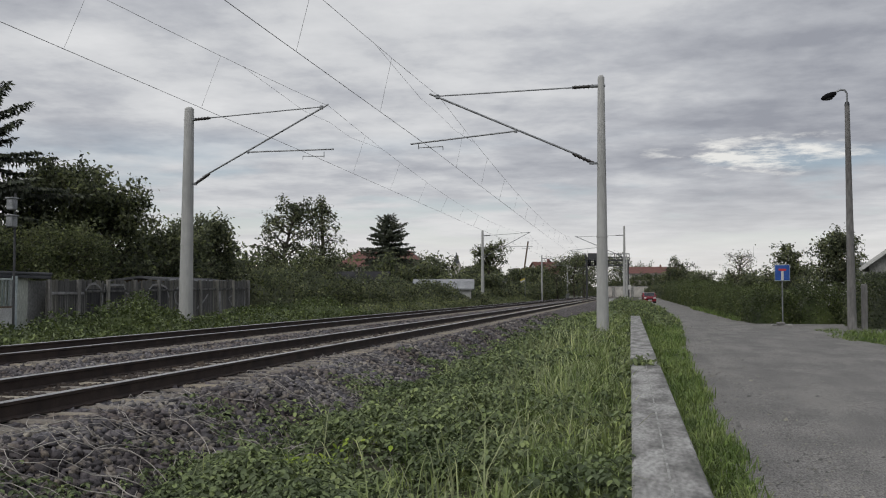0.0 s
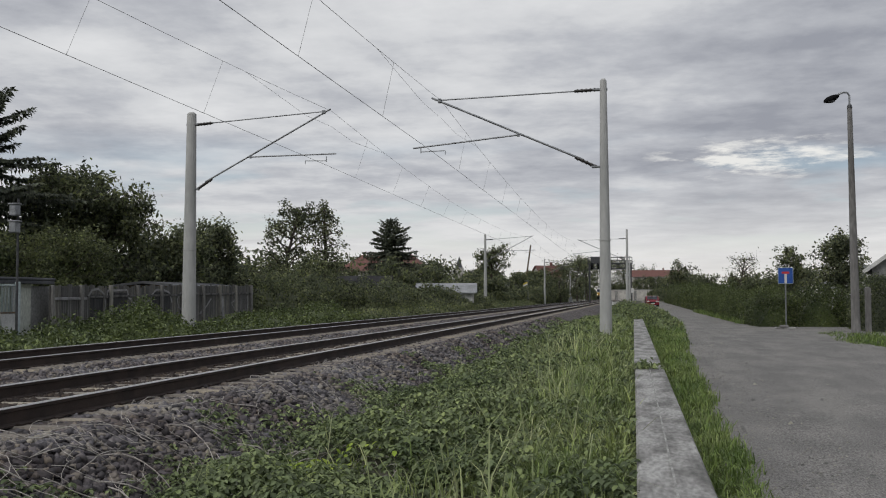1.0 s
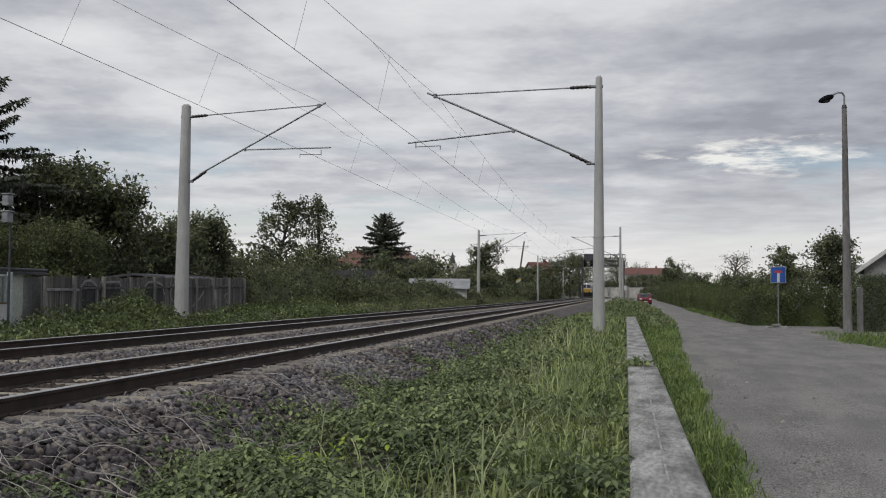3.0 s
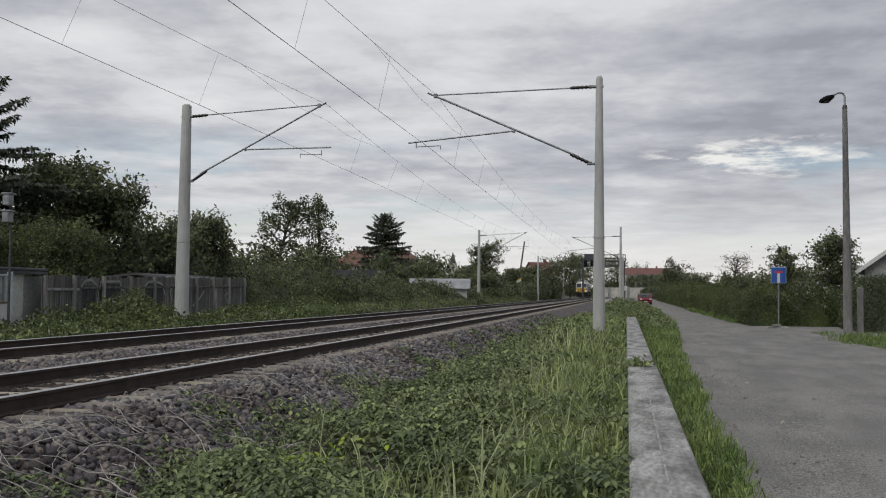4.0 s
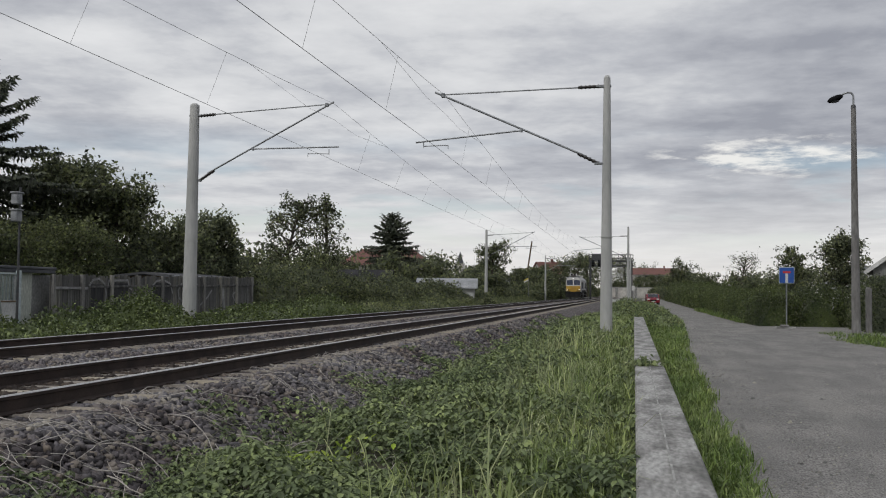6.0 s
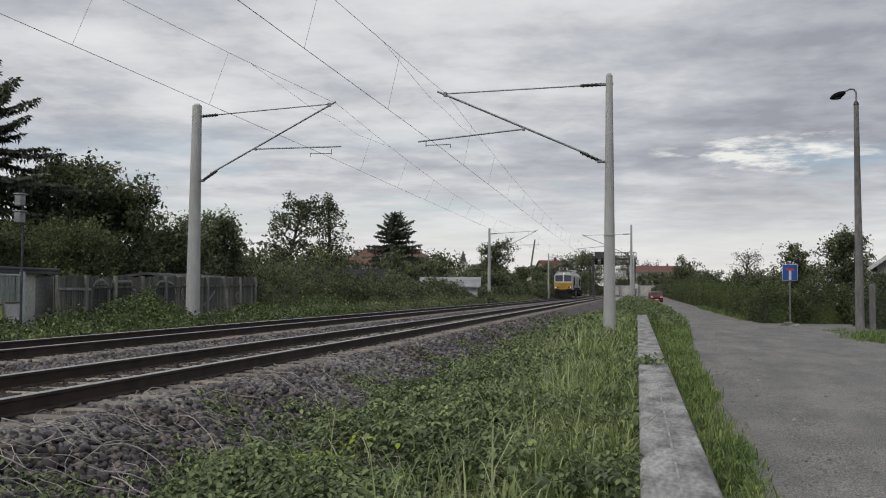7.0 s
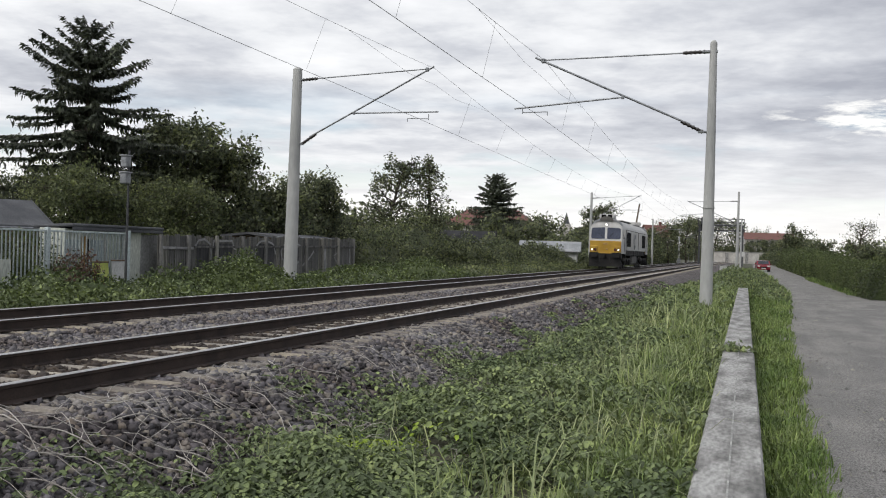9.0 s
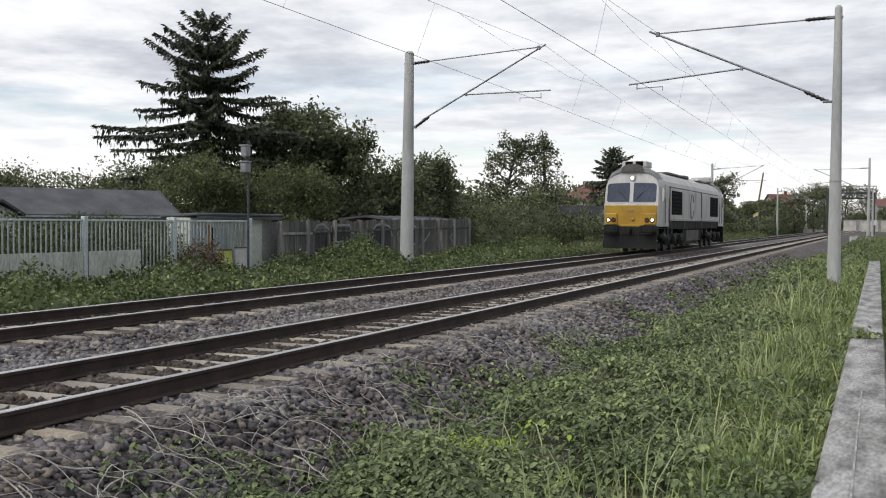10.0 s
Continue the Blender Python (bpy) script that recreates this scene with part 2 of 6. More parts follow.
def tube(bm, p0, p1, r0, r1=None, seg=8, caps=True):
    """A tapered round bar from p0 to p1."""
    p0, p1 = Vector(p0), Vector(p1)
    r1 = r0 if r1 is None else r1
    d = p1 - p0
    q = d.to_track_quat("Z", "Y").to_matrix()
    ra, rb = [], []
    for i in range(seg):
        a = 2 * math.pi * i / seg
        o = q @ Vector((math.cos(a), math.sin(a), 0))
        ra.append(bm.verts.new(p0 + o * r0))
        rb.append(bm.verts.new(p1 + o * r1))
    for i in range(seg):
        j = (i + 1) % seg
        bm.faces.new((ra[i], ra[j], rb[j], rb[i]))
    if caps:
        bm.faces.new(ra[::-1])
        bm.faces.new(rb)
    return bm


def prism(bm, prof, a, b, axis="y"):
    """Profile (list of 2D points) extruded along an axis from a to b."""
    def P(u, v, w):
        return {"y": (u, w, v), "x": (w, u, v), "z": (u, v, w)}[axis]
    va = [bm.verts.new(P(u, v, a)) for u, v in prof]
    vb = [bm.verts.new(P(u, v, b)) for u, v in prof]
    n = len(prof)
    for i in range(n):
        j = (i + 1) % n
        bm.faces.new((va[i], va[j], vb[j], vb[i]))
    bm.faces.new(va[::-1])
    bm.faces.new(vb)
    bmesh.ops.recalc_face_normals(bm, faces=bm.faces[:])
    return bm


def thing(name, label, category, m=None, group="", kind=""):
    e = new(name)
    e.empty_display_size = 0.3
    if m is not None:
        e.matrix_basis = m
    return tagged(e, label, category, group, kind)


def B():
    return bmesh.new()


# ---- ground ----
NEAR_X, FAR_X = -6.38, -10.86      # track axes
GAUGE = 1.505 / 2


def ground_z(x, y):
    """Height of the ground sheet beside the railway."""
    xs = [-400, -60, -24, -19, -15.5, -13.6, -4.0, -2.4, -0.4, 0.6, 1.6, 40, 400]
    zs = [0.6, 0.2, -0.1, -0.25, -0.35, -0.75, -0.75, -0.5, -0.34, -0.42, -0.46, -0.46, -0.3]
    return float(np.interp(x, xs, zs))


def build_ground():
    xs = sorted({-2500, -1200, -400, -200, -100, -60, -40, -30, -24, -21, -19, -17, -15.5, -13.6, -9, -4, -3.2, -2.4, -1.6, -0.8, -0.4, 0, 0.6, 1.1, 1.6, 3, 5, 8, 12, 20, 40, 80, 200, 400, 1200, 2500})
    ys = sorted({-2500, -600, -200, -80, -40, -20, -10} | set(range(0, 60, 2)) | set(range(60, 240, 15)) | {260, 320, 400, 600, 1000, 2500})
    rng = random.Random(4)
    V = [(x, y, ground_z(x, y) + (rng.uniform(-0.03, 0.03) if -22 < x < 1 else 0)) for y in ys for x in xs]
    nx = len(xs)
    F = [(j * nx + i, j * nx + i + 1, (j + 1) * nx + i + 1, (j + 1) * nx + i) for j in range(len(ys) - 1) for i in range(nx - 1)]
    return tagged(new("ground", np_mesh("ground", V, F, [M["soil"]], smooth=True)), "dark soil and weedy grass beside the railway", "ground", kind="structure")


build_ground()


BX = [-14.1, -12.95, -12.3, -12.1, -9.6, -9.4, -8.6, -7.85, -7.65, -5.1, -4.9, -4.6, -3.3]
BZ = [-0.8, -0.24, -0.20, -0.198, -0.198, -0.20, -0.25, -0.20, -0.198, -0.198, -0.20, -0.24, -0.85]


def ballast_z(x):
    return np.interp(x, BX, BZ)


def build_ballast():
    prof = list(zip(BX, BZ))
    ys = np.concatenate([np.arange(-60, 80, 1.0), np.arange(80, 421, 20.0)])
    rng = np.random.default_rng(3)
    n = len(prof)
    V = [(x, y, z + rng.uniform(-0.02, 0.02)) for y in ys for x, z in prof]
    F = [(j * n + i, j * n + i + 1, (j + 1) * n + i + 1, (j + 1) * n + i) for j in range(len(ys) - 1) for i in range(n - 1)]
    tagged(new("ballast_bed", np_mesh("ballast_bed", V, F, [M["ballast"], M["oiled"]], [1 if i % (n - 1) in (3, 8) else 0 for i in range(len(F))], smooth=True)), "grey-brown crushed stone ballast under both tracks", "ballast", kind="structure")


build_ballast()


def build_stones():
    """Loose stones of the ballast, thousands of faceted lumps."""
    rng = np.random.default_rng(11)
    pts = []
    for (x0, x1, y0, y1, dens) in ((-8.4, -3.3, 4.5, 12, 430), (-8.9, -3.4, 12, 20, 330), (-9.4, -3.5, 20, 36, 130), (-12.9, -8.4, 8, 20, 190), (-12.9, -9.2, 20, 36, 100), (-12.9, -3.6, 36, 62, 45)):
        n = int((x1 - x0) * (y1 - y0) * dens)
        pts.append(np.c_[rng.uniform(x0, x1, n), rng.uniform(y0, y1, n)])
    p = np.concatenate(pts)
    off = np.minimum(np.abs(p[:, 0] - NEAR_X), np.abs(p[:, 0] - FAR_X))
    # the sleepers' tops lie bare
    p, off = [q[(off > 1.32) | (np.abs((p[:, 1] - 4.0 + 0.3) % 0.6 - 0.3) > 0.125)] for q in (p, off)]
    between = off < 0.72
    z = ballast_z(p[:, 0]) + rng.uniform(-0.012, 0.03, len(p)) - np.where(between, 0.010, np.where(off < 1.45, 0.03, 0))
    size = rng.uniform(0.021, 0.048, len(p)) * np.where(rng.random(len(p)) < 0.06, 1.35, 1.0)
    # broken cubes with one or two knocked-off corners
    cube = np.array([(x, y, z) for z in (-1, 1) for x, y in ((-1, -1), (1, -1), (1, 1), (-1, 1))]) * 0.8
    tri = np.array([(0, 2, 1), (0, 3, 2), (4, 5, 6), (4, 6, 7), (0, 1, 5), (0, 5, 4), (1, 2, 6), (1, 6, 5), (2, 3, 7), (2, 7, 6), (3, 0, 4), (3, 4, 7)])
    N = len(p)
    V = cube[None] * rng.uniform(0.45, 1.25, (N, 8, 3))
    V *= np.stack([rng.uniform(0.9, 1.7, N), rng.uniform(0.65, 1.15, N), rng.uniform(0.4, 0.85, N)], 1)[:, None, :] * size[:, None, None]
    a = rng.uniform(0, 6.28, N)
    ca, sa = np.cos(a)[:, None], np.sin(a)[:, None]
    x, y = V[..., 0] * ca - V[..., 1] * sa, V[..., 0] * sa + V[..., 1] * ca
    t = rng.uniform(-1.1, 1.1, N)
    ct, st = np.cos(t)[:, None], np.sin(t)[:, None]
    y, zz = y * ct - V[..., 2] * st, y * st + V[..., 2] * ct
    V = np.stack([x + p[:, :1], y + p[:, 1:], zz + z[:, None]], -1)
    F = (tri[None] + (np.arange(N) * 8)[:, None, None]).reshape(-1, 3)
    tagged(new("ballast_stones", np_mesh("ballast_stones", V, F, [M["stone"], M["oiled"]], np.repeat(between.astype(int), 12))), "loose angular grey and reddish ballast stones", "ballast", kind="stuff")


build_stones()


def lane_edge(y):
    """Where the lane's asphalt ends towards the wall."""
    return np.interp(y, [-30, 7, 15, 25, 36, 50, 62, 150, 300], [0.6, 0.80, 0.98, 1.25, 1.7, 2.2, 2.3, 1.6, 2.4]) + 0.05 * np.sin(y * 0.9) + 0.03 * np.sin(y * 2.3)


def build_road():
    # asphalt lane with a side road that opens behind the lamp post
    ys = np.concatenate([np.arange(-30, 60, 1.0), np.arange(60, 301, 10.0)])
    rng = np.random.default_rng(8)
    V, F = [], []
    cols = 14
    for y in ys:
        l = float(lane_edge(y)) - 0.28
        r = np.interp(y, [-30, 30, 33, 37, 39, 45.5, 47, 52, 150, 300], [9.0, 6.6, 6.3, 7.2, 24, 24, 6.4, 5.3, 6.0, 7.0])
        for i in range(cols):
            k = i / (cols - 1)
            V.append((l + (r - l) * k, y, -0.395 + 0.03 * math.sin(math.pi * k) + rng.uniform(-0.006, 0.006)))
    for j in range(len(ys) - 1):
        for i in range(cols - 1):
            F.append((j * cols + i, j * cols + i + 1, (j + 1) * cols + i + 1, (j + 1) * cols + i))
    tagged(new("road", np_mesh("road", V, F, [M["asphalt"]], smooth=True)), "worn grey asphalt lane with loose grit", "road", kind="structure")


build_road()


def build_wall():
    th = thing("low_wall", "low weathered concrete wall along the railway, overgrown at one joint", "wall", kind="structure")
    for i, (y0, y1) in enumerate(((-6.0, 4.2), (4.23, 14.2), (14.27, 24.0), (24.03, 34.2), (34.24, 44.0))):
        bm = B()
        dx = 0.0 if y1 < 15 else -0.012
        prism(bm, [(-0.005 + dx, -0.9), (0.385 + dx, -0.9), (0.385 + dx, 0.0), (0.37 + dx, 0.02), (0.01 + dx, 0.02), (-0.005 + dx, 0.0)], y0, y1)
        part("wall_panel", bm, M["concrete"], th)
    bm = B()
    box(bm, (0.19, 9.1, 0.0225), (0.012, 10.0, 0.004))
    part("casting_seam", bm, M["seam"], th, "pale raised casting seam")
    return th


build_wall()

# ---- tracks ----


def build_track(name, ax, label):
    th = thing(name, label, "railway track", pose(ax, 0, 0))
    prof = [(-0.075, -0.172), (0.075, -0.172), (0.075, -0.16), (0.012, -0.145), (0.009, -0.05), (0.034, -0.038), (0.036, -0.008), (0.028, 0.0), (-0.028, 0.0), (-0.036, -0.008), (-0.034, -0.038), (-0.009, -0.05), (-0.012, -0.145), (-0.075, -0.16)]
    for s in (-1, 1):
        bm = B()
        prism(bm, [(u + s * GAUGE, v) for u, v in prof], -60, 420)
        bm.faces.ensure_lookup_table()
        for f in bm.faces:
            if f.normal.z > 0.3 and f.calc_center_median().z > -0.01:
                f.material_index = 1
        part("rail", bm, [M["rust"], M["railtop"]], th)
    # concrete sleeper, slightly waisted, with rail seats and clips
    bm = B()
    box(bm, (0, 0, -0.235), (2.6, 0.215, 0.13), 0.035)
    for s in (-1, 1):
        for q in (-1, 1):
            box(bm, (s * GAUGE + q * 0.115, 0, -0.163), (0.045, 0.09, 0.025), 0, mi=1)
    tmp = part("sleeper", bm, [M["sleeper"], M["rust"]], th, m=pose(0, 4.0, 0))
    me = tmp.data
    rng = random.Random(5)
    for i in range(1, 150):
        piece("sleeper", me, th, pose(rng.uniform(-0.015, 0.015), 4.0 + i * 0.6, rng.uniform(-0.006, 0.004), 0, 0, rng.uniform(-0.6, 0.6)))
    V, F = [], []
    for y in [-60 + 0.6 * k for k in range(107)] + [94 + 0.6 * k for k in range(540)]:
        b = len(V)
        V += [(sx * 1.3, y + sy * 0.11, sz) for sz in (-0.3, -0.185) for sx, sy in ((-1, -1), (1, -1), (1, 1), (-1, 1))]
        F += [(b + 4, b + 5, b + 6, b + 7), (b, b + 1, b + 5, b + 4), (b + 1, b + 2, b + 6, b + 5), (b + 2, b + 3, b + 7, b + 6), (b + 3, b, b + 4, b + 7)]
    ob = piece("far_sleepers", np_mesh("far_sleepers", V, F, [M["sleeper"]]), th)
    tagged(ob, kind="stuff")
    return th


build_track("railway_track", NEAR_X, "straight track of rusty rails on pale concrete sleepers")
build_track("railway_track", FAR_X, "second parallel track of rusty rails on concrete sleepers")

# ---- overhead line ----


def insulator(bm, p0, p1, r=0.065):
    p0, p1 = Vector(p0), Vector(p1)
    n = 5
    for i in range(n):
        a, b = p0.lerp(p1, (i + 0.1) / n), p0.lerp(p1, (i + 0.75) / n)
        tube(bm, a, b, r, r * 0.55, 8)
    tube(bm, p0, p1, r * 0.7, None, 6)
    return bm


def build_mast(x, y, base_r, top_r, height, base_z, side, lean=0.0, seg=16, label=""):
    """Concrete mast with a cantilever reaching over its track; side: +1 reaches towards +x."""
    th = thing("catenary_mast", label or "grey round concrete catenary mast with steel cantilever arm", "catenary mast", pose(x, y, base_z), "masts along the railway")
    bm = B()
    top = height
    lx = lean
    cut = height * 0.388
    tube(bm, (0, 0, -0.3), (lx * cut / top, 0, cut), base_r, base_r + (top_r - base_r) * cut / top, seg)
    tube(bm, (lx * cut / top, 0, cut), (lx * cut / top, 0, cut + 0.03), base_r * 0.92, None, seg)
    tube(bm, (lx * cut / top, 0, cut + 0.03), (lx, 0, top), base_r + (top_r - base_r) * cut / top, top_r, seg)
    tube(bm, (lx, 0, top), (lx, 0, top + 0.06), top_r * 0.92, top_r * 0.6, seg)
    part("mast", bm, M["mast"], th, smooth=False)
    zt, zl, zr = 7.20 - base_z, 4.87 - base_z, 5.72 - base_z
    a = side * (top_r + 0.05)
    reach = side * 5.0
    tipz = 7.05 - base_z if side < 0 else 7.48 - base_z
    # upper tie with its insulator
    bm = B()
    tube(bm, (a * 0.6, 0, zt), (a + side * 0.12, 0, zt), 0.05, None, 8)
    box(bm, (side * 0.1, 0, zt), (0.45, 0.12, 0.06), 0.01)
    part("bracket", bm, M["steel"], th)
    part("bracket", box(B(), (side * 0.12, 0, zl), (0.5, 0.12, 0.06), 0.01), M["steel"], th)
    for z0, z1, hx in ((zt, zt + (tipz - zt) * 0.14, 0.86), (zl, zl + (tipz - zl) * 0.14, 0.86)):
        bm = insulator(B(), (a + side * 0.08, 0, z0), (side * hx, 0, z1))
        part("insulator", bm, M["insul"], th)
    bm = tube(B(), (side * 0.6, 0, zt + (tipz - zt) * 0.1), (reach, 0, tipz + 0.02), 0.022, None, 8)
    part("top_tie", bm, M["steel"], th)
    bm = tube(B(), (side * 0.6, 0, zl + (tipz - zl) * 0.1), (reach + side * 0.25, 0, tipz + 0.1), 0.032, None, 8)
    box(bm, (reach, 0, tipz), (0.12, 0.1, 0.14), 0.02)
    part("cantilever_tube", bm, M["steel"], th)
    q = 2.57 if side < 0 else 2.3
    bx, bz = side * q, zl + (tipz - zl) * 0.1 + (q - 0.6) / 4.65 * ((tipz - zl) * 0.9 + 0.1) - 0.05
    rx = side * (5.85 if side < 0 else 5.45)
    bm = tube(B(), (bx, 0, bz), (rx, 0, 5.6 - base_z if side < 0 else 6.0 - base_z), 0.026, None, 8)
    tube(bm, (bx, 0, bz + 0.05), (bx, 0, bz - 0.05), 0.045, None, 8)
    part("registration_tube", bm, M["steel"], th)
    bm = B()
    cx = side * (5.25 if side < 0 else 4.75)
    zz = zr + (-0.08 if side < 0 else 0.2)
    tube(bm, (cx + side * 0.35, 0, zz), (cx + side * 0.35, 0, zz - 0.2), 0.015, None, 6)
    tube(bm, (cx + side * 0.35, 0, zz - 0.16), (cx - side * 0.42, 0, zz - 0.14), 0.015, None, 6)
    tube(bm, (cx - side * 0.42, 0, zz - 0.14), (cx - side * 0.42, 0, zz - 0.26), 0.012, None, 6)
    part("steady_arm", bm, M["steel"], th)
    return th


SUPPORTS = [-44.5, 30.8, 109.5, 184.0, 259.0, 334.0]
for i, y in enumerate(SUPPORTS):
    if i == 1:
        build_mast(-0.83, y, 0.19, 0.10, 7.86, -0.4, -1, 0.0)
        build_mast(-15.6, 34.1, 0.26, 0.165, 8.01, -0.42, 1, 0.06)
    else:
        build_mast(-0.65, y + 1, 0.18, 0.10, 8.6, -0.45, -1)
        build_mast(-15.8, y - 0.6, 0.2, 0.12, 8.2, -0.45, 1)


def strand(pts, r, seg=5):
    """One continuous wire through points that run along y."""
    bm = B()
    prev = None
    for p in pts:
        cur = [bm.verts.new(p + Vector((r * math.cos(a), 0, r * math.sin(a)))) for a in (2 * math.pi * k / seg for k in range(seg))]
        if prev:
            for k in range(seg):
                bm.faces.new((prev[k], prev[(k + 1) % seg], cur[(k + 1) % seg], cur[k]))
        prev = cur
    bmesh.ops.recalc_face_normals(bm, faces=bm.faces[:])
    return bm


def build_wires(name, xs, ys, zm, zc, sag, label):
    """Messenger and contact wire of one track, hung with droppers from support to support."""
    th = thing(name, label, "overhead wire")
    for k in range(len(ys) - 1):
        (xa, ya), (xb, yb) = (xs[k], ys[k]), (xs[k + 1], ys[k + 1])
        n = 24

        def mess(u):
            return Vector((xa[0] + (xb[0] - xa[0]) * u, ya + (yb - ya) * u, zm - sag * 4 * u * (1 - u)))

        def cont(u):
            return Vector((xa[1] + (xb[1] - xa[1]) * u, ya + (yb - ya) * u, zc - 0.03 * 4 * u * (1 - u)))
        bm = strand([mess(i / n) for i in range(n + 1)], 0.0052)
        part("messenger_wire", bm, M["wire"], th)
        bm = strand([cont(i / 6) for i in range(7)], 0.0064)
        part("contact_wire", bm, M["wire"], th)
        L = yb - ya
        # stitch wire at each support
        for u0, s in ((0.0, 1), (1.0, -1)):
            bm = B()
            e = mess(u0 + s * 8.0 / L)
            q = mess(u0)
            mid = Vector((q.x * 0.6 + e.x * 0.4, q.y * 0.65 + e.y * 0.35, e.z - 0.28))
            tube(bm, q - Vector((0, 0, 0.55)), mid, 0.0045, None, 4, False)
            tube(bm, mid, e, 0.0045, None, 4, False)
            part("stitch_wire", bm, M["wire"], th)
        d = 5.0
        while d < L - 4:
            u = d / L
            bm = tube(B(), mess(u), cont(u), 0.0035, None, 4, False)
            part("dropper", bm, M["wire"], th)
            d += 6.4
    return th


NEAR_SPANS = [(-5.78, -6.07), (-5.78, -6.07), (-6.5, -6.65), (-6.2, -6.1), (-6.5, -6.65), (-6.2, -6.1)]
FAR_SPANS = [(-10.3, -10.75), (-10.28, -10.8), (-10.9, -11.1), (-10.7, -10.6), (-10.9, -11.1), (-10.7, -10.6)]
build_wires("overhead_line", NEAR_SPANS, SUPPORTS, 7.05, 5.48, 0.8, "catenary and contact wire above the track, hung with thin droppers")
build_wires("overhead_line", FAR_SPANS, [s + (3.2 if i == 1 else 0) for i, s in enumerate(SUPPORTS)], 7.48, 5.74, 1.0, "catenary and contact wire above the second track")

# ---- more materials ----
M["plank"] = mat("weathered_board", (0.082, 0.08, 0.078), (0.20, 0.195, 0.188), 1.5, 0.95, bump=0.4, fine=12, stretch=(1, 4, 0.4), obrand=0.35)
M["dark_spray"] = mat("dark_spray_paint", (0.022, 0.022, 0.025), (0.06, 0.058, 0.06), 2.2, 0.9, bump=0.1, stretch=(1, 3, 0.5))
M["plank_post"] = mat("bleached_post_wood", (0.17, 0.165, 0.158), (0.30, 0.29, 0.275), 1.5, 0.95, bump=0.4, fine=12, stretch=(1, 4, 0.4), obrand=0.2)
M["red_leaf"] = leafmat("reddish_leaf", (0.10, 0.06, 0.05), (0.17, 0.10, 0.075))
M["door_blue"] = mat("blue_grey_door_paint", (0.30, 0.35, 0.37), (0.38, 0.43, 0.45), 2, 0.7, bump=0.05)
M["flagyellow"] = mat("yellow_cloth", (0.55, 0.45, 0.08), (0.65, 0.55, 0.12), 2, 0.8, bump=0.05)
M["graffiti"] = mat("faded_graffiti_paint", (0.22, 0.217, 0.22), (0.34, 0.335, 0.335), 3, 0.9, bump=0.1)
M["barpaint"] = mat("pale_blue_grey_paint", (0.46, 0.53, 0.54), (0.58, 0.64, 0.64), 2, 0.6, bump=0.05)
M["fencebar"] = mat("dull_fence_bar_paint", (0.27, 0.31, 0.31), (0.36, 0.40, 0.40), 2, 0.7, bump=0.05)
M["tail_lamp"] = mat("unlit_red_lens", (0.10, 0.018, 0.016), (0.14, 0.025, 0.02), 3, 0.3, bump=0.0)
M["sheet"] = mat("pale_painted_board", (0.42, 0.45, 0.40), (0.54, 0.56, 0.50), 1.5, 0.8, bump=0.1, stretch=(1, 1, 0.3))
M["felt"] = mat("dark_roofing_felt", (0.085, 0.088, 0.095), (0.125, 0.128, 0.136), 1.2, 0.9, bump=0.3, fine=30, spec=0.12)
M["tar"] = mat("black_tarred_felt", (0.03, 0.03, 0.032), (0.05, 0.05, 0.053), 1.2, 0.9, bump=0.3, fine=30, spec=0.12)
M["render"] = mat("pale_wall_plaster", (0.42, 0.40, 0.37), (0.55, 0.53, 0.49), 0.8, 0.9, bump=0.2)
M["grey_render"] = mat("grey_house_plaster", (0.22, 0.22, 0.215), (0.30, 0.30, 0.29), 0.8, 0.9, bump=0.2)
M["white"] = mat("white_paint", (0.50, 0.50, 0.49), (0.62, 0.62, 0.60), 2.0, 0.6, bump=0.05)
M["redroof"] = mat("red_roof_tile", (0.135, 0.062, 0.052), (0.19, 0.088, 0.072), 1.0, 0.85, bump=0.5, stretch=(1, 3, 3))
M["greyroof"] = mat("grey_fibre_cement", (0.25, 0.26, 0.27), (0.34, 0.35, 0.36), 1.0, 0.85, bump=0.2, spec=0.12)
M["glass"] = mat("dark_window_glass", (0.02, 0.024, 0.03), (0.035, 0.04, 0.05), 1.0, 0.08, bump=0.0)
# the bluish reflection of the sky is put into the pane colour
M["cab_glass"] = mat("sky_tinted_cab_glass", (0.035, 0.045, 0.075), (0.055, 0.065, 0.10), 1.0, 0.12, bump=0.0)
M["wood"] = mat("brown_timber", (0.10, 0.07, 0.045), (0.17, 0.12, 0.08), 2, 0.9, bump=0.3, stretch=(1, 1, 0.2))
M["ochre"] = mat("ochre_board", (0.30, 0.17, 0.05), (0.40, 0.25, 0.09), 2, 0.8, bump=0.1)
M["lime_board"] = mat("lime_board", (0.45, 0.50, 0.12), (0.56, 0.60, 0.2), 2, 0.8, bump=0.1)
M["locosilver"] = mat("silver_grey_locomotive_paint", (0.42, 0.415, 0.40), (0.52, 0.515, 0.50), 0.8, 0.5, bump=0.03, c3=(0.34, 0.325, 0.30), stretch=(1, 1, 0.4), grain=0.4)
M["locoyellow"] = mat("yellow_locomotive_paint", (0.36, 0.205, 0.018), (0.46, 0.28, 0.03), 0.9, 0.45, bump=0.03, grain=0.35)
M["locodark"] = mat("grimy_underframe", (0.008, 0.008, 0.008), (0.018, 0.017, 0.016), 1.5, 0.85, bump=0.3)
M["locotank"] = mat("dusty_fuel_tank", (0.07, 0.067, 0.062), (0.12, 0.115, 0.105), 1.5, 0.7, bump=0.2)
M["grille"] = mat("black_grille", (0.006, 0.006, 0.007), (0.012, 0.012, 0.013), 3, 0.95, bump=0.2, spec=0.1)
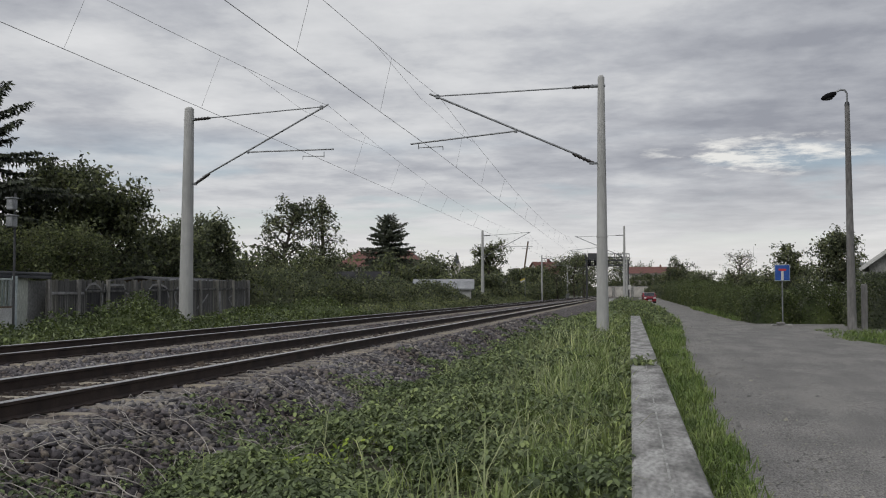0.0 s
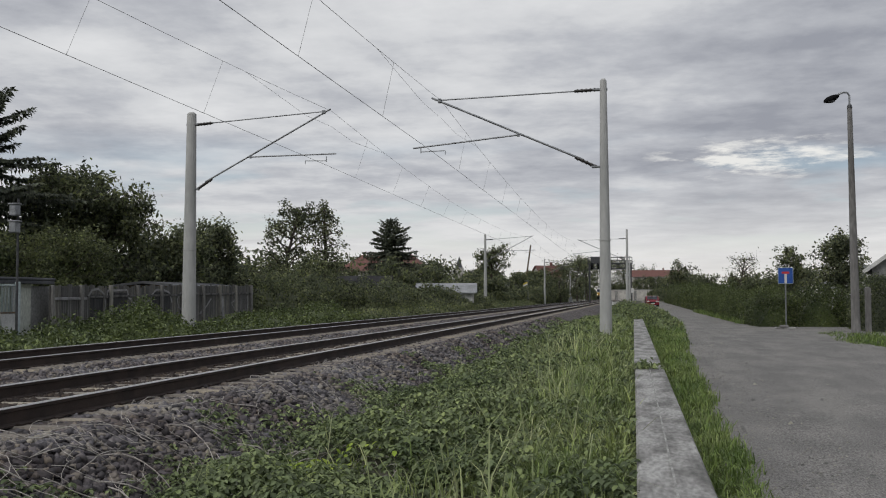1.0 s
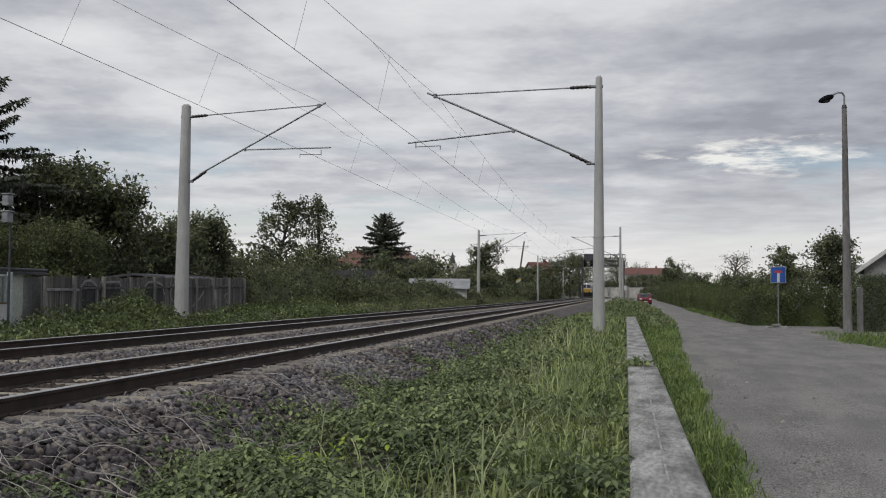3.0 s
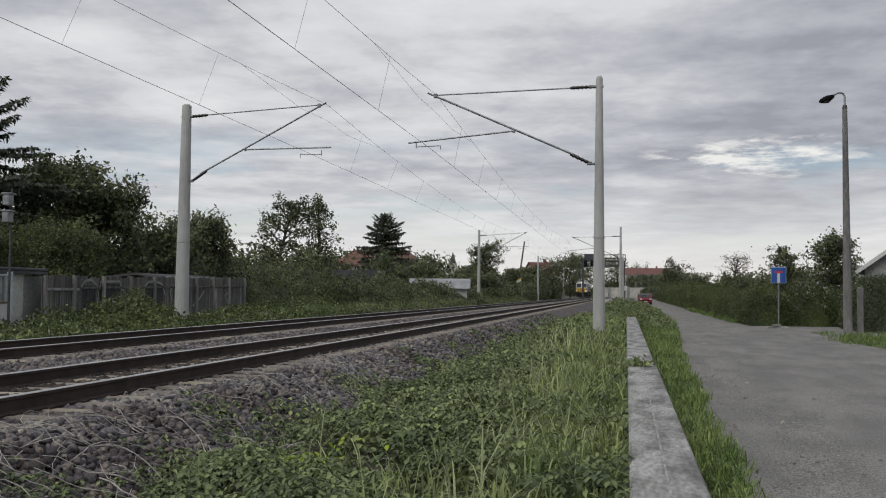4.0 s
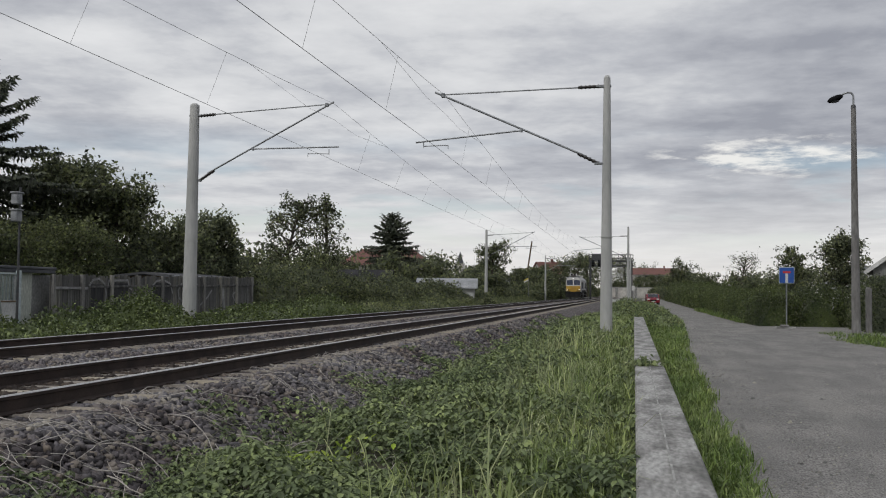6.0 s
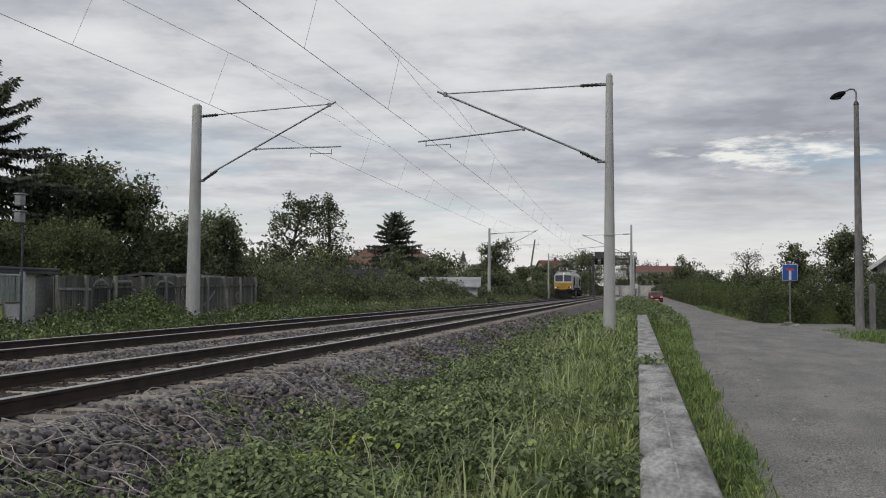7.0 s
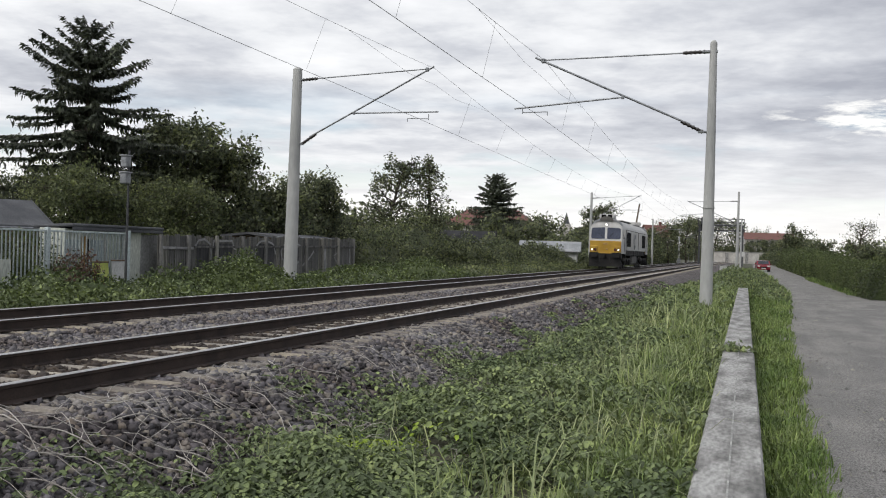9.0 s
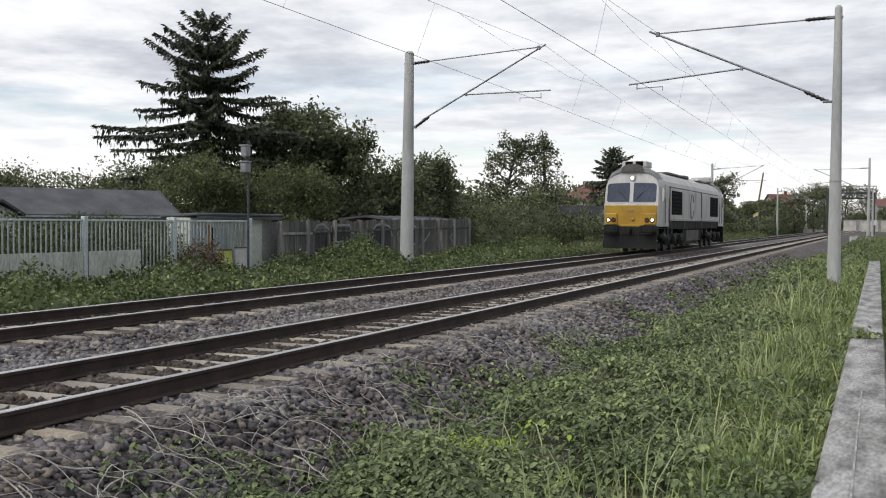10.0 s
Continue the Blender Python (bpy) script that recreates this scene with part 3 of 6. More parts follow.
M["lamp_on"] = glow("train_headlight", (1.0, 0.93, 0.8), 3.0)
M["lamp_dim"] = glow("train_headlight_dim", (1.0, 0.85, 0.65), 2.2)
M["signblue"] = mat("sign_blue", (0.015, 0.07, 0.30), (0.02, 0.09, 0.36), 2, 0.4, bump=0.0)
M["signred"] = mat("sign_red", (0.50, 0.03, 0.03), (0.56, 0.04, 0.04), 2, 0.4, bump=0.0)
M["carred"] = mat("red_car_paint", (0.16, 0.012, 0.02), (0.20, 0.016, 0.026), 2, 0.25, bump=0.0)
M["rubber"] = mat("tyre_rubber", (0.02, 0.02, 0.02), (0.03, 0.03, 0.03), 4, 0.9, bump=0.1)
M["lamppost"] = mat("lamp_post_concrete", (0.14, 0.135, 0.13), (0.22, 0.215, 0.21), 0.8, 0.85, bump=0.2, stretch=(1, 1, 0.3))

M["grit"] = mat("grey_grit", (0.15, 0.147, 0.14), (0.26, 0.255, 0.24), 2.0, 0.9, bump=0.1, island=0.35)

# ---- vegetation ----


def leaf_mesh(name, C, S, mats, rng, upward=0.4, aspect=0.55, mi=None, dirs=None, nrms=None):
    """Pointed four-cornered leaves of size S at the places C."""
    n = len(C)
    d = rng.normal(size=(n, 3))
    d /= np.linalg.norm(d, axis=1)[:, None] + 1e-9
    nrm = rng.normal(size=(n, 3))
    nrm[:, 2] += upward * 2
    if dirs is not None:
        d, nrm = dirs, nrms
    u = d - nrm * (np.sum(d * nrm, 1) / (np.sum(nrm * nrm, 1) + 1e-9))[:, None]
    u /= np.linalg.norm(u, axis=1)[:, None] + 1e-9
    v = np.cross(nrm, u)
    v /= np.linalg.norm(v, axis=1)[:, None] + 1e-9
    S = np.asarray(S)[:, None] if np.ndim(S) else np.full((n, 1), S)
    w = v * S * aspect
    V = np.stack([C - u * S, C + w + u * S * 0.1, C + u * S, C - w + u * S * 0.1], 1)
    V[:, 2, 2] -= S[:, 0] * 0.3
    F = np.arange(n * 4).reshape(n, 4)
    return np_mesh(name, V, F, mats, mi)


def limb(bm, pts, r0, r1, seg=6):
    n = len(pts) - 1
    for i in range(n):
        a, b = r0 + (r1 - r0) * i / n, r0 + (r1 - r0) * (i + 1) / n
        tube(bm, pts[i], pts[i + 1], a, b, seg, False)


def build_tree(x, y, z, h, r, seed, label, leafmats, n_leaf=6000, leaf=0.11, trunk=0.3, limbs=16, clump=0.55, rise=0.55, name="tree", openness=0.35, low=0.15, squash=1.0):
    """Tapered trunk, limbs and a crown of many small leaves in uneven clumps."""
    rng = np.random.default_rng(seed)
    th = thing(name, label, "tree", pose(x, y, z))
    bm = B()
    top = Vector((rng.uniform(-0.08, 0.08) * h, rng.uniform(-0.08, 0.08) * h, h * 0.86))
    mid = Vector((rng.uniform(-0.04, 0.04) * h, rng.uniform(-0.04, 0.04) * h, h * 0.45))
    base = Vector((0, 0, -0.3))
    limb(bm, [base, mid, top], h * 0.024, h * 0.006, 8)
    C, W = [], []
    for i in range(limbs):
        f = trunk + (0.92 - trunk) * (i + rng.uniform(0, 0.8)) / limbs
        s = base.lerp(mid, f / 0.45) if f < 0.45 else mid.lerp(top, min(1, (f - 0.45) / 0.41))
        a = i * 2.4 + rng.uniform(-0.5, 0.5)
        k = math.sin(math.pi * min(1, max(0.0, (f - low) / (1.06 - low))) ** 0.8) ** 0.6
        reach = r * k * rng.uniform(0.65, 1.15)
        e = s + Vector((math.cos(a) * reach, math.sin(a) * reach * squash, rise * reach * rng.uniform(0.3, 1.4)))
        e.z = min(e.z, h * rng.uniform(0.78, 0.95))
        m = s.lerp(e, 0.5) + Vector((0, 0, reach * 0.12))
        limb(bm, [s, m, e], h * 0.008, h * 0.002, 5)
        for q in np.linspace(openness, 1.0, 5):
            p = s.lerp(m, q * 2) if q < 0.5 else m.lerp(e, q * 2 - 1)
            for _ in range(2):
                o = Vector(rng.normal(size=3)) * clump * 0.75
                tw = p + o
                limb(bm, [p, tw], h * 0.002, h * 0.001, 4)
                C.append(tw)
                W.append(rng.uniform(0.4, 1.2))
    C.append(top + Vector((0, 0, h * 0.04)))
    W.append(1.0)
    part("trunk", bm, M["bark"], th)
    W = np.array(W) / np.sum(W)
    idx = rng.choice(len(C), n_leaf, p=W)
    P = np.array(C)[idx] + rng.normal(size=(n_leaf, 3)) * clump * np.array([0.5, 0.5, 0.42])
    mi = (rng.random(n_leaf) < 0.25).astype(int) if len(leafmats) > 1 else None
    piece("crown", leaf_mesh("crown", P, rng.uniform(0.6, 1.3, n_leaf) * leaf, leafmats, rng, mi=mi), th)
    return th


def build_spruce(x, y, z, h, r, seed, label, whorls=17, name="spruce_tree", coarse=1.0, bare=0.1):
    """Conifer with tiers of separate limbs, each a flat spray of twigs hung with drooping shoots."""
    rng = np.random.default_rng(seed)
    th = thing(name, label, "tree", pose(x, y, z))
    bm = B()
    limb(bm, [Vector((0, 0, -0.3)), Vector((0.01 * h, 0, h * 0.5)), Vector((0, 0, h))], h * 0.016, 0.02, 8)
    C, S, U = [], [], []

    def shoot(p, d, size):
        C.append(p)
        U.append(d)
        S.append(size * coarse)

    for k in range(whorls):
        f = bare + (0.985 - bare) * min(1.0, max(0.0, (k + rng.uniform(-0.25, 0.25)) / (whorls - 1))) ** 0.8
        down = h * (1 - min(f, 0.99))
        R = r * min(1.0, 0.13 + 0.20 * down) * rng.uniform(0.8, 1.08)
        a0 = rng.uniform(0, 6.28)
        nb = 8 if down > 1.0 else 6
        for b in range(nb):
            a = a0 + b * 2 * math.pi / nb + rng.uniform(-0.3, 0.3)
            L = R * rng.uniform(0.5, 1.2)
            d = Vector((math.cos(a), math.sin(a), 0))
            side = Vector((-d.y, d.x, 0))
            up = 0.75 - 0.23 * down if down < 4 else -0.17
            p0 = Vector((0, 0, h * f + rng.uniform(-0.1, 0.1)))
            p1 = p0 + d * L * 0.55 + Vector((0, 0, (up - 0.04) * L * 0.55))
            p2 = p0 + d * L + Vector((0, 0, up * L + rng.uniform(0.0, 0.08) * L))
            limb(bm, [p0, p1, p2], 0.012 + 0.012 * L, 0.008, 5)
            q = 0.10
            while q < 1.0:
                p = p0.lerp(p1, q / 0.55) if q < 0.55 else p1.lerp(p2, (q - 0.55) / 0.45)
                reach = min(0.62, 0.10 + 0.24 * L) * (1.08 - q) ** 0.6 * min(1.0, 0.45 + q * 2)
                for sd in (-1, 1):
                    w = 0.0
                    lean = (d * 0.75 + side * sd * rng.uniform(0.5, 1.0)).normalized()
                    while w < reach * rng.uniform(0.7, 1.2):
                        pt = p + lean * w + Vector((0, 0, -0.28 * w + rng.normal() * 0.03))
                        shoot(pt, (lean + Vector((0, 0, -rng.uniform(0.0, 0.9))) + side * rng.normal() * 0.3).normalized(), rng.uniform(0.09, 0.17))
                        w += 0.10 * coarse
                if down > 1.2 and rng.random() < 0.8:
                    hang = rng.uniform(0.05, 0.14 + 0.05 * L)
                    shoot(p + side * rng.normal() * 0.10 - Vector((0, 0, hang)), Vector((rng.normal() * 0.2, rng.normal() * 0.2, -1)).normalized(), rng.uniform(0.10, 0.2))
                q += 0.062 * coarse / max(L, 0.35)
            shoot(p2, (d + Vector((0, 0, 0.25))).normalized(), 0.16)
    for i in range(7):
        shoot(Vector((0, 0, h - 0.09 * i)), Vector((rng.normal() * 0.35, rng.normal() * 0.35, 1)).normalized(), 0.13)
    part("trunk", bm, M["bark"], th)
    C, S, U = np.array(C), np.array(S)[:, None], np.array(U)
    n = len(C)
    Wd = np.cross(U, rng.normal(size=(n, 3)) * 0.6 + np.array([0, 0, 1.0]))
    Wd /= np.linalg.norm(Wd, axis=1)[:, None] + 1e-9
    V = np.stack([C - U * S * 0.7, C + Wd * S * 0.34, C + U * S * 1.2, C - Wd * S * 0.34], 1)
    piece("crown", np_mesh("crown", V, np.arange(n * 4).reshape(n, 4), [M["needle"]]), th)
    return th


def build_shrub(x0, y0, x1, y1, z, h, seed, label, leafmats, dens=260, leaf=0.06, name="shrub", category="shrub", lump=1.2, edge=0.7, core=True, rough=0.22):
    """Lumpy mass of leaves over a rectangle, on a dark inner body of twigs."""
    rng = np.random.default_rng(seed)
    th = thing(name, label, category, pose((x0 + x1) / 2, (y0 + y1) / 2, z))
    ax, ay = (x1 - x0) / 2, (y1 - y0) / 2

    def top(px, py):
        s = 0.0
        for i, (fx, fy, ph) in enumerate(((1.0, 0.7, seed * 1.7), (2.3, 1.9, seed * 0.9), (4.1, 4.7, seed * 2.3))):
            s += np.sin(px * fx / lump + ph) * np.cos(py * fy / lump + ph * 1.3) / (i + 1.3)
        fall = np.clip((1 - np.abs(px) / ax) / edge, 0, 1) ** 0.5 * np.clip((1 - np.abs(py) / ay) * ay / ax / edge, 0, 1) ** 0.5
        return h * np.clip(0.9 + rough * s, 0.12, 2) * (0.15 + 0.85 * fall)
    n = int(4 * ax * ay * dens * (0.6 + h * 0.5))
    px, py = rng.uniform(-ax, ax, n), rng.uniform(-ay, ay, n)
    tz = top(px, py)
    pz = tz * (1 - np.abs(rng.normal(0, 0.22, n)).clip(0, 1)) + rng.normal(0, 0.05, n)
    ne = int((4 * ax + 4 * ay) * h * dens * 0.55)
    on_x = rng.random(ne) < ax / (ax + ay)
    inset = np.abs(rng.normal(0, 0.16, ne))
    ex = np.where(on_x, rng.uniform(-ax, ax, ne), rng.choice([-1, 1], ne) * (ax - inset))
    ey = np.where(on_x, rng.choice([-1, 1], ne) * (ay - inset), rng.uniform(-ay, ay, ne))
    ez = top(ex * 0.86, ey * 0.93) * rng.uniform(0.0, 1.0, ne)
    px, py, pz = np.r_[px, ex], np.r_[py, ey], np.r_[pz, ez]
    n += ne
    P = np.c_[px + rng.normal(0, 0.06, n), py + rng.normal(0, 0.06, n), pz.clip(0.02)]
    mi = (rng.random(n) < 0.3).astype(int) if len(leafmats) > 1 else None
    piece("foliage", leaf_mesh("foliage", P, rng.uniform(0.6, 1.35, n) * leaf, leafmats, rng, mi=mi), th)
    if core:
        gx, gy = max(4, int(ax * 2 / 0.5)), max(4, int(ay * 2 / 0.5))
        X, Y = np.meshgrid(np.linspace(-ax * 0.86, ax * 0.86, gx), np.linspace(-ay * 0.92, ay * 0.92, gy))
        Z = top(X, Y) * 0.66 - 0.05
        Z[0, :] = Z[-1, :] = -0.1
        Z[:, 0] = Z[:, -1] = -0.1
        V = np.c_[X.ravel(), Y.ravel(), Z.ravel()]
        F = [(j * gx + i, j * gx + i + 1, (j + 1) * gx + i + 1, (j + 1) * gx + i) for j in range(gy - 1) for i in range(gx - 1)]
        piece("inner_mass", np_mesh("inner_mass", V, F, [leafmats[0]], smooth=True), th)
    return th


DK, MD = M["leaf_dark"], M["leaf_mid"]
# tall trees behind the plank fence
build_spruce(-27.65, 38.4, -0.2, 10.65, 4.3, 2, "tall dark old spruce with drooping limbs behind the garden", whorls=20)
build_tree(-25.2, 41.6, -0.2, 7.3, 2.4, 21, "dense dark green broadleaf tree behind the fence", [DK, MD], 17000, 0.105, 0.10, 34, 0.52, low=-0.1)
build_tree(-22.8, 42.4, -0.2, 6.0, 1.6, 22, "dark broadleaf tree with upright leafy shoots", [DK, MD], 11000, 0.105, 0.10, 28, 0.45, rise=0.9, low=-0.1)
build_tree(-22.8, 47.0, -0.2, 4.4, 1.9, 23, "dark rounded broadleaf tree behind the fence", [DK, MD], 12000, 0.10, 0.1, 26, 0.5, low=-0.1)
build_tree(-23.2, 52.1, -0.2, 5.2, 1.35, 24, "dark broadleaf tree with a loose top", [DK], 7500, 0.10, 0.1, 24, 0.42, rise=0.9, low=-0.1)
build_tree(-22.0, 52.8, -0.2, 5.25, 0.95, 25, "slim dark tree with a ragged leafy top", [DK], 5000, 0.10, 0.12, 20, 0.36, rise=1.0, low=-0.1)
build_tree(-28.4, 44.0, -0.2, 4.3, 2.6, 26, "dark green garden tree beside the spruce", [DK, MD], 16000, 0.086, 0.08, 24, 0.6, low=-0.1)
build_tree(-24.8, 34.0, -0.2, 3.9, 2.0, 27, "olive green garden tree in front of the spruce", [MD, DK], 19200, 0.066, 0.08, 26, 0.5, low=-0.1)
build_tree(-22.2, 36.5, -0.2, 3.6, 1.7, 28, "olive green fruit tree behind the hut", [MD, DK], 12800, 0.066, 0.08, 24, 0.45, low=-0.1)
build_tree(-47.0, 45.5, -0.1, 4.2, 3.4, 29, "distant garden tree with an even crown", [DK, MD], 11200, 0.101, 0.1, 24, 0.6, low=-0.1)
build_tree(-40.5, 47.0, -0.1, 3.7, 2.8, 30, "distant dark garden tree", [DK, MD], 10400, 0.101, 0.1, 24, 0.6, low=-0.1)
build_tree(-35.5, 44.0, -0.1, 4.3, 2.2, 31, "garden tree with bare shoots above the roof", [DK], 4160, 0.094, 0.1, 18, 0.45, rise=1.3, low=-0.1)
# open, half-bare tree
build_tree(-23.8, 68.0, -0.1, 8.1, 2.7, 41, "open tree with loose leaf tufts and gaps", [DK], 4600, 0.11, 0.12, 32, 0.36, rise=0.5, openness=0.45, low=-0.5)
build_tree(-21.5, 68.6, -0.1, 8.5, 1.15, 45, "slim drooping tree with loose hanging leaf tufts", [DK], 2600, 0.11, 0.12, 26, 0.32, rise=0.35, openness=0.35, low=-0.4)
build_spruce(-29.8, 123.0, 0, 10.6, 4.0, 3, "dark conical spruce in front of red-roofed houses", whorls=25, coarse=1.35)
build_tree(-21.0, 149.0, 0, 8.7, 2.9, 42, "small round tree with an airy crown", [DK, MD], 3200, 0.16, 0.45, 20, 0.55, low=0.3)
# trees in the distance
FAR = ((-29, 140, 5.2, 4.0), (-25, 162, 4.6, 3.6), (-19.5, 176, 5.2, 2.6), (-18.8, 200, 4.6, 3.0), (-15.6, 221, 8.0, 2.6), (-21, 232, 5.4, 3.6), (-14.2, 262, 11.0, 3.6), (-13.5, 300, 13.0, 4.2), (-38, 190, 7.5, 6.0),
       (-46, 150, 6.0, 6.0), (-56, 200, 8.0, 7.0), (-70, 240, 8.5, 8.0), (-60, 120, 5.2, 6.0), (-45, 100, 4.5, 5.0), (-78, 150, 6.5, 7.5), (-95, 200, 8.0, 8.0), (-25, 105, 4.3, 3.6), (-35, 88, 4.0, 4.0), (-17.8, 128, 3.2, 2.2),
       (8.8, 205, 7.3, 3.6), (13, 190, 4.4, 3.4), (18, 175, 4.2, 3.6), (22, 160, 3.8, 3.4), (27, 190, 4.8, 4.6), (12, 240, 5.6, 4.6), (36, 220, 6.2, 6.0), (16.6, 115, 6.6, 1.9), (20, 104, 2.9, 2.2), (23, 118, 3.2, 2.6), (14.2, 128, 2.9, 2.0),
       (6.5, 366, 8.2, 3.6), (11, 372, 7.4, 3.8), (2.5, 376, 7.6, 3.6), (-12, 438, 19, 7), (-4, 446, 17, 7), (-20, 440, 18, 8), (4, 450, 14, 6), (-30, 436, 16, 8))
for i, (x, y, h, r) in enumerate(FAR):
    build_tree(x, y, -0.2, h, r, 60 + i, "dark green tree in the distance along the railway" if x < 0 else "green garden tree behind the hedge", [DK, MD], 2800, 0.035 * r + 0.09, 0.08, 16, 0.22 * r, low=-0.15)
build_tree(13.9, 135.2, -0.3, 6.9, 1.9, 43, "sparse thin tree with pale bare twigs", [MD], 500, 0.11, 0.35, 22, 0.5, rise=0.9)
build_tree(15.3, 79.5, -0.3, 6.0, 1.45, 44, "dark broadleaf tree beside the house", [DK], 6500, 0.12, 0.25, 22, 0.5)
# weedy belt along the far side of the tracks
rs = random.Random(7)
y = 7.0
k = 0
while y < 33:
    L = rs.uniform(3.5, 5.0)
    build_shrub(-17.6, y, -13.5, y + L, -0.42, rs.uniform(0.5, 0.95), 100 + k, "tangled bramble and weeds beside the rails", [M["hedge_leaf"], M["bramble"]], 230, 0.055, "bramble_bush", "bush", 0.55, 0.7, True, 0.75)
    y += L * 0.88
    k += 1
build_shrub(-17.4, 28.2, -14.5, 33.6, -0.42, 1.05, 161, "tall bramble bush with pale leaves beside the fence", [M["hedge_leaf"], M["bramble"]], 280, 0.05, "bramble_bush", "bush", 0.6, 0.6, True, 0.6)
for (x0, y0, x1, y1, h, z) in ((-18.4, 33, -13.6, 40, 0.55, -0.4), (-18.4, 39, -13.6, 47, 0.6, -0.4), (-19.0, 46, -13.8, 55, 0.9, -0.4)):
    k += 1
    build_shrub(x0, y0, x1, y1, z, h, 100 + k, "low weeds and grass beside the rails", [M["hedge_leaf"], M["bramble"]], 150, 0.06, "bramble_bush", "bush", 0.8, 0.7, True, 0.6)
for (x0, y0, x1, y1, h) in ((-25, 53, -18.2, 62, 2.9), (-26, 60, -18.0, 70, 3.4), (-24, 66, -17.4, 74, 2.7), (-25, 70, -17.0, 79, 2.2), (-22, 76, -16.6, 86, 2.4), (-20.5, 84, -15.8, 91, 2.3), (-19.8, 88, -14.4, 93, 2.3), (-14.9, 93, -14.0, 101, 1.2), (-21.5, 101, -16.8, 112, 2.4), (-24, 111, -17, 124, 3.0), (-22, 122, -16.6, 136, 2.9), (-21, 134, -16.4, 150, 2.9), (-20, 148, -16.2, 166, 2.8), (-19.5, 164, -16, 186, 2.8), (-19, 184, -16, 215, 3.0), (-18, 213, -15.8, 250, 3.4), (-40, 424, -13, 434, 9.0), (-14, 426, 6, 436, 8.0), (4, 300, 12, 318, 3.5)):
    k += 1
    build_shrub(x0, y0, x1, y1, -0.4, h, 100 + k, "dense dark green shrubs along the embankment", [DK, MD], 80 if y0 < 110 else 24, 0.095 if y0 < 110 else 0.18, "shrub", "shrub", 1.5, 0.5, True, 0.42)
for (y0, y1) in ((54, 68), (66, 82), (80, 98), (96, 120), (118, 150)):
    k += 1
    build_shrub(-17.0, y0, -13.7, y1, -0.42, 0.75, 100 + k, "low weeds and grass beside the rails", [MD, DK], 70, 0.075, "bramble_bush", "bush", 1.0, 0.7, True, 0.6)
# closed belt of garden trees in the distance
for i, (x0, y0, x1, y1, h) in enumerate(((-40, 222, -27, 234, 7.2), (-29, 226, -17.5, 238, 7.4), (-62, 214, -38, 230, 7.0))):
    build_shrub(x0, y0, x1, y1, -0.3, h, 280 + i, "dense dark green garden trees in the distance", [DK, MD], 14, 0.24, "tree_belt", "trees", 3.2, 0.4, True, 0.2)
# hedges beside the lane
for i, (x0, y0, x1, y1, h) in enumerate(((5.2, 53, 7.4, 66, 1.75), (5.4, 65, 7.6, 82, 1.95), (5.6, 81, 7.8, 102, 2.3), (5.8, 101, 8.2, 130, 2.6), (6.2, 128, 9, 170, 2.9), (6.6, 168, 10, 230, 3.4))):
    build_shrub(x0, y0, x1, y1, -0.45, h, 200 + i, "clipped green hedge along the lane", [M["hedge_leaf"], MD] if i < 4 else [M["hedge_leaf"], DK], 420 if y0 < 80 else 130, 0.038 if y0 < 80 else 0.07, "hedge", "hedge", 2.2, 0.18)
for i, (x0, y0, x1, y1, h) in enumerate(((5.3, 46.6, 7.2, 54, 1.65), (6.9, 46.8, 9.2, 49.6, 1.85), (9.0, 46.9, 12.5, 49.8, 1.9), (12.2, 47, 18, 50, 1.9))):
    build_shrub(x0, y0, x1, y1, -0.45, h, 210 + i, "dark overgrown hedge behind the side road", [M["hedge_leaf"], DK], 520, 0.042, "hedge", "hedge", 2.0, 0.2)
for i, (x0, y0, x1, y1, h) in enumerate(((8.6, 40.2, 10.8, 44.4, 2.4), (10.4, 39.6, 14.5, 44.0, 2.25))):
    build_shrub(x0, y0, x1, y1, -0.45, h, 220 + i, "tall dark hedge at the corner of the side road", [DK, M["hedge_leaf"]], 420, 0.045, "hedge", "hedge", 2.0, 0.25)

for i, (x0, y0, x1, y1, h) in enumerate(((-1.6, 46, 0.3, 58, 0.8), (0.5, 40, 1.9, 52, 0.45), (0.3, 50, 2.0, 66, 0.6), (-1.8, 57, 0.4, 80, 0.9), (0.2, 64, 1.9, 100, 0.7))):
    build_shrub(x0, y0, x1, y1, -0.45, h, 260 + i, "rank weeds at the end of the low wall", [M["bramble"], MD], 120, 0.06, "weed_clump", "weeds", 0.9, 0.6, True, 0.4)

# ---- undergrowth near the wall ----


def near_ground(x):
    g = np.interp(x, [-13.6, -4.0, -2.4, -0.4, 0.5, 0.8, 1.6], [-0.75, -0.75, -0.5, -0.34, -0.40, -0.395, -0.39])
    return np.maximum(g, np.where(x < -3.3, ballast_z(x), -9))


def patchy(x, y, s, ph):
    return np.sin(x * 1.7 / s + ph) * np.cos(y * 1.1 / s + ph * 2) + 0.6 * np.sin(x * 3.9 / s + y * 2.7 / s + ph * 3)


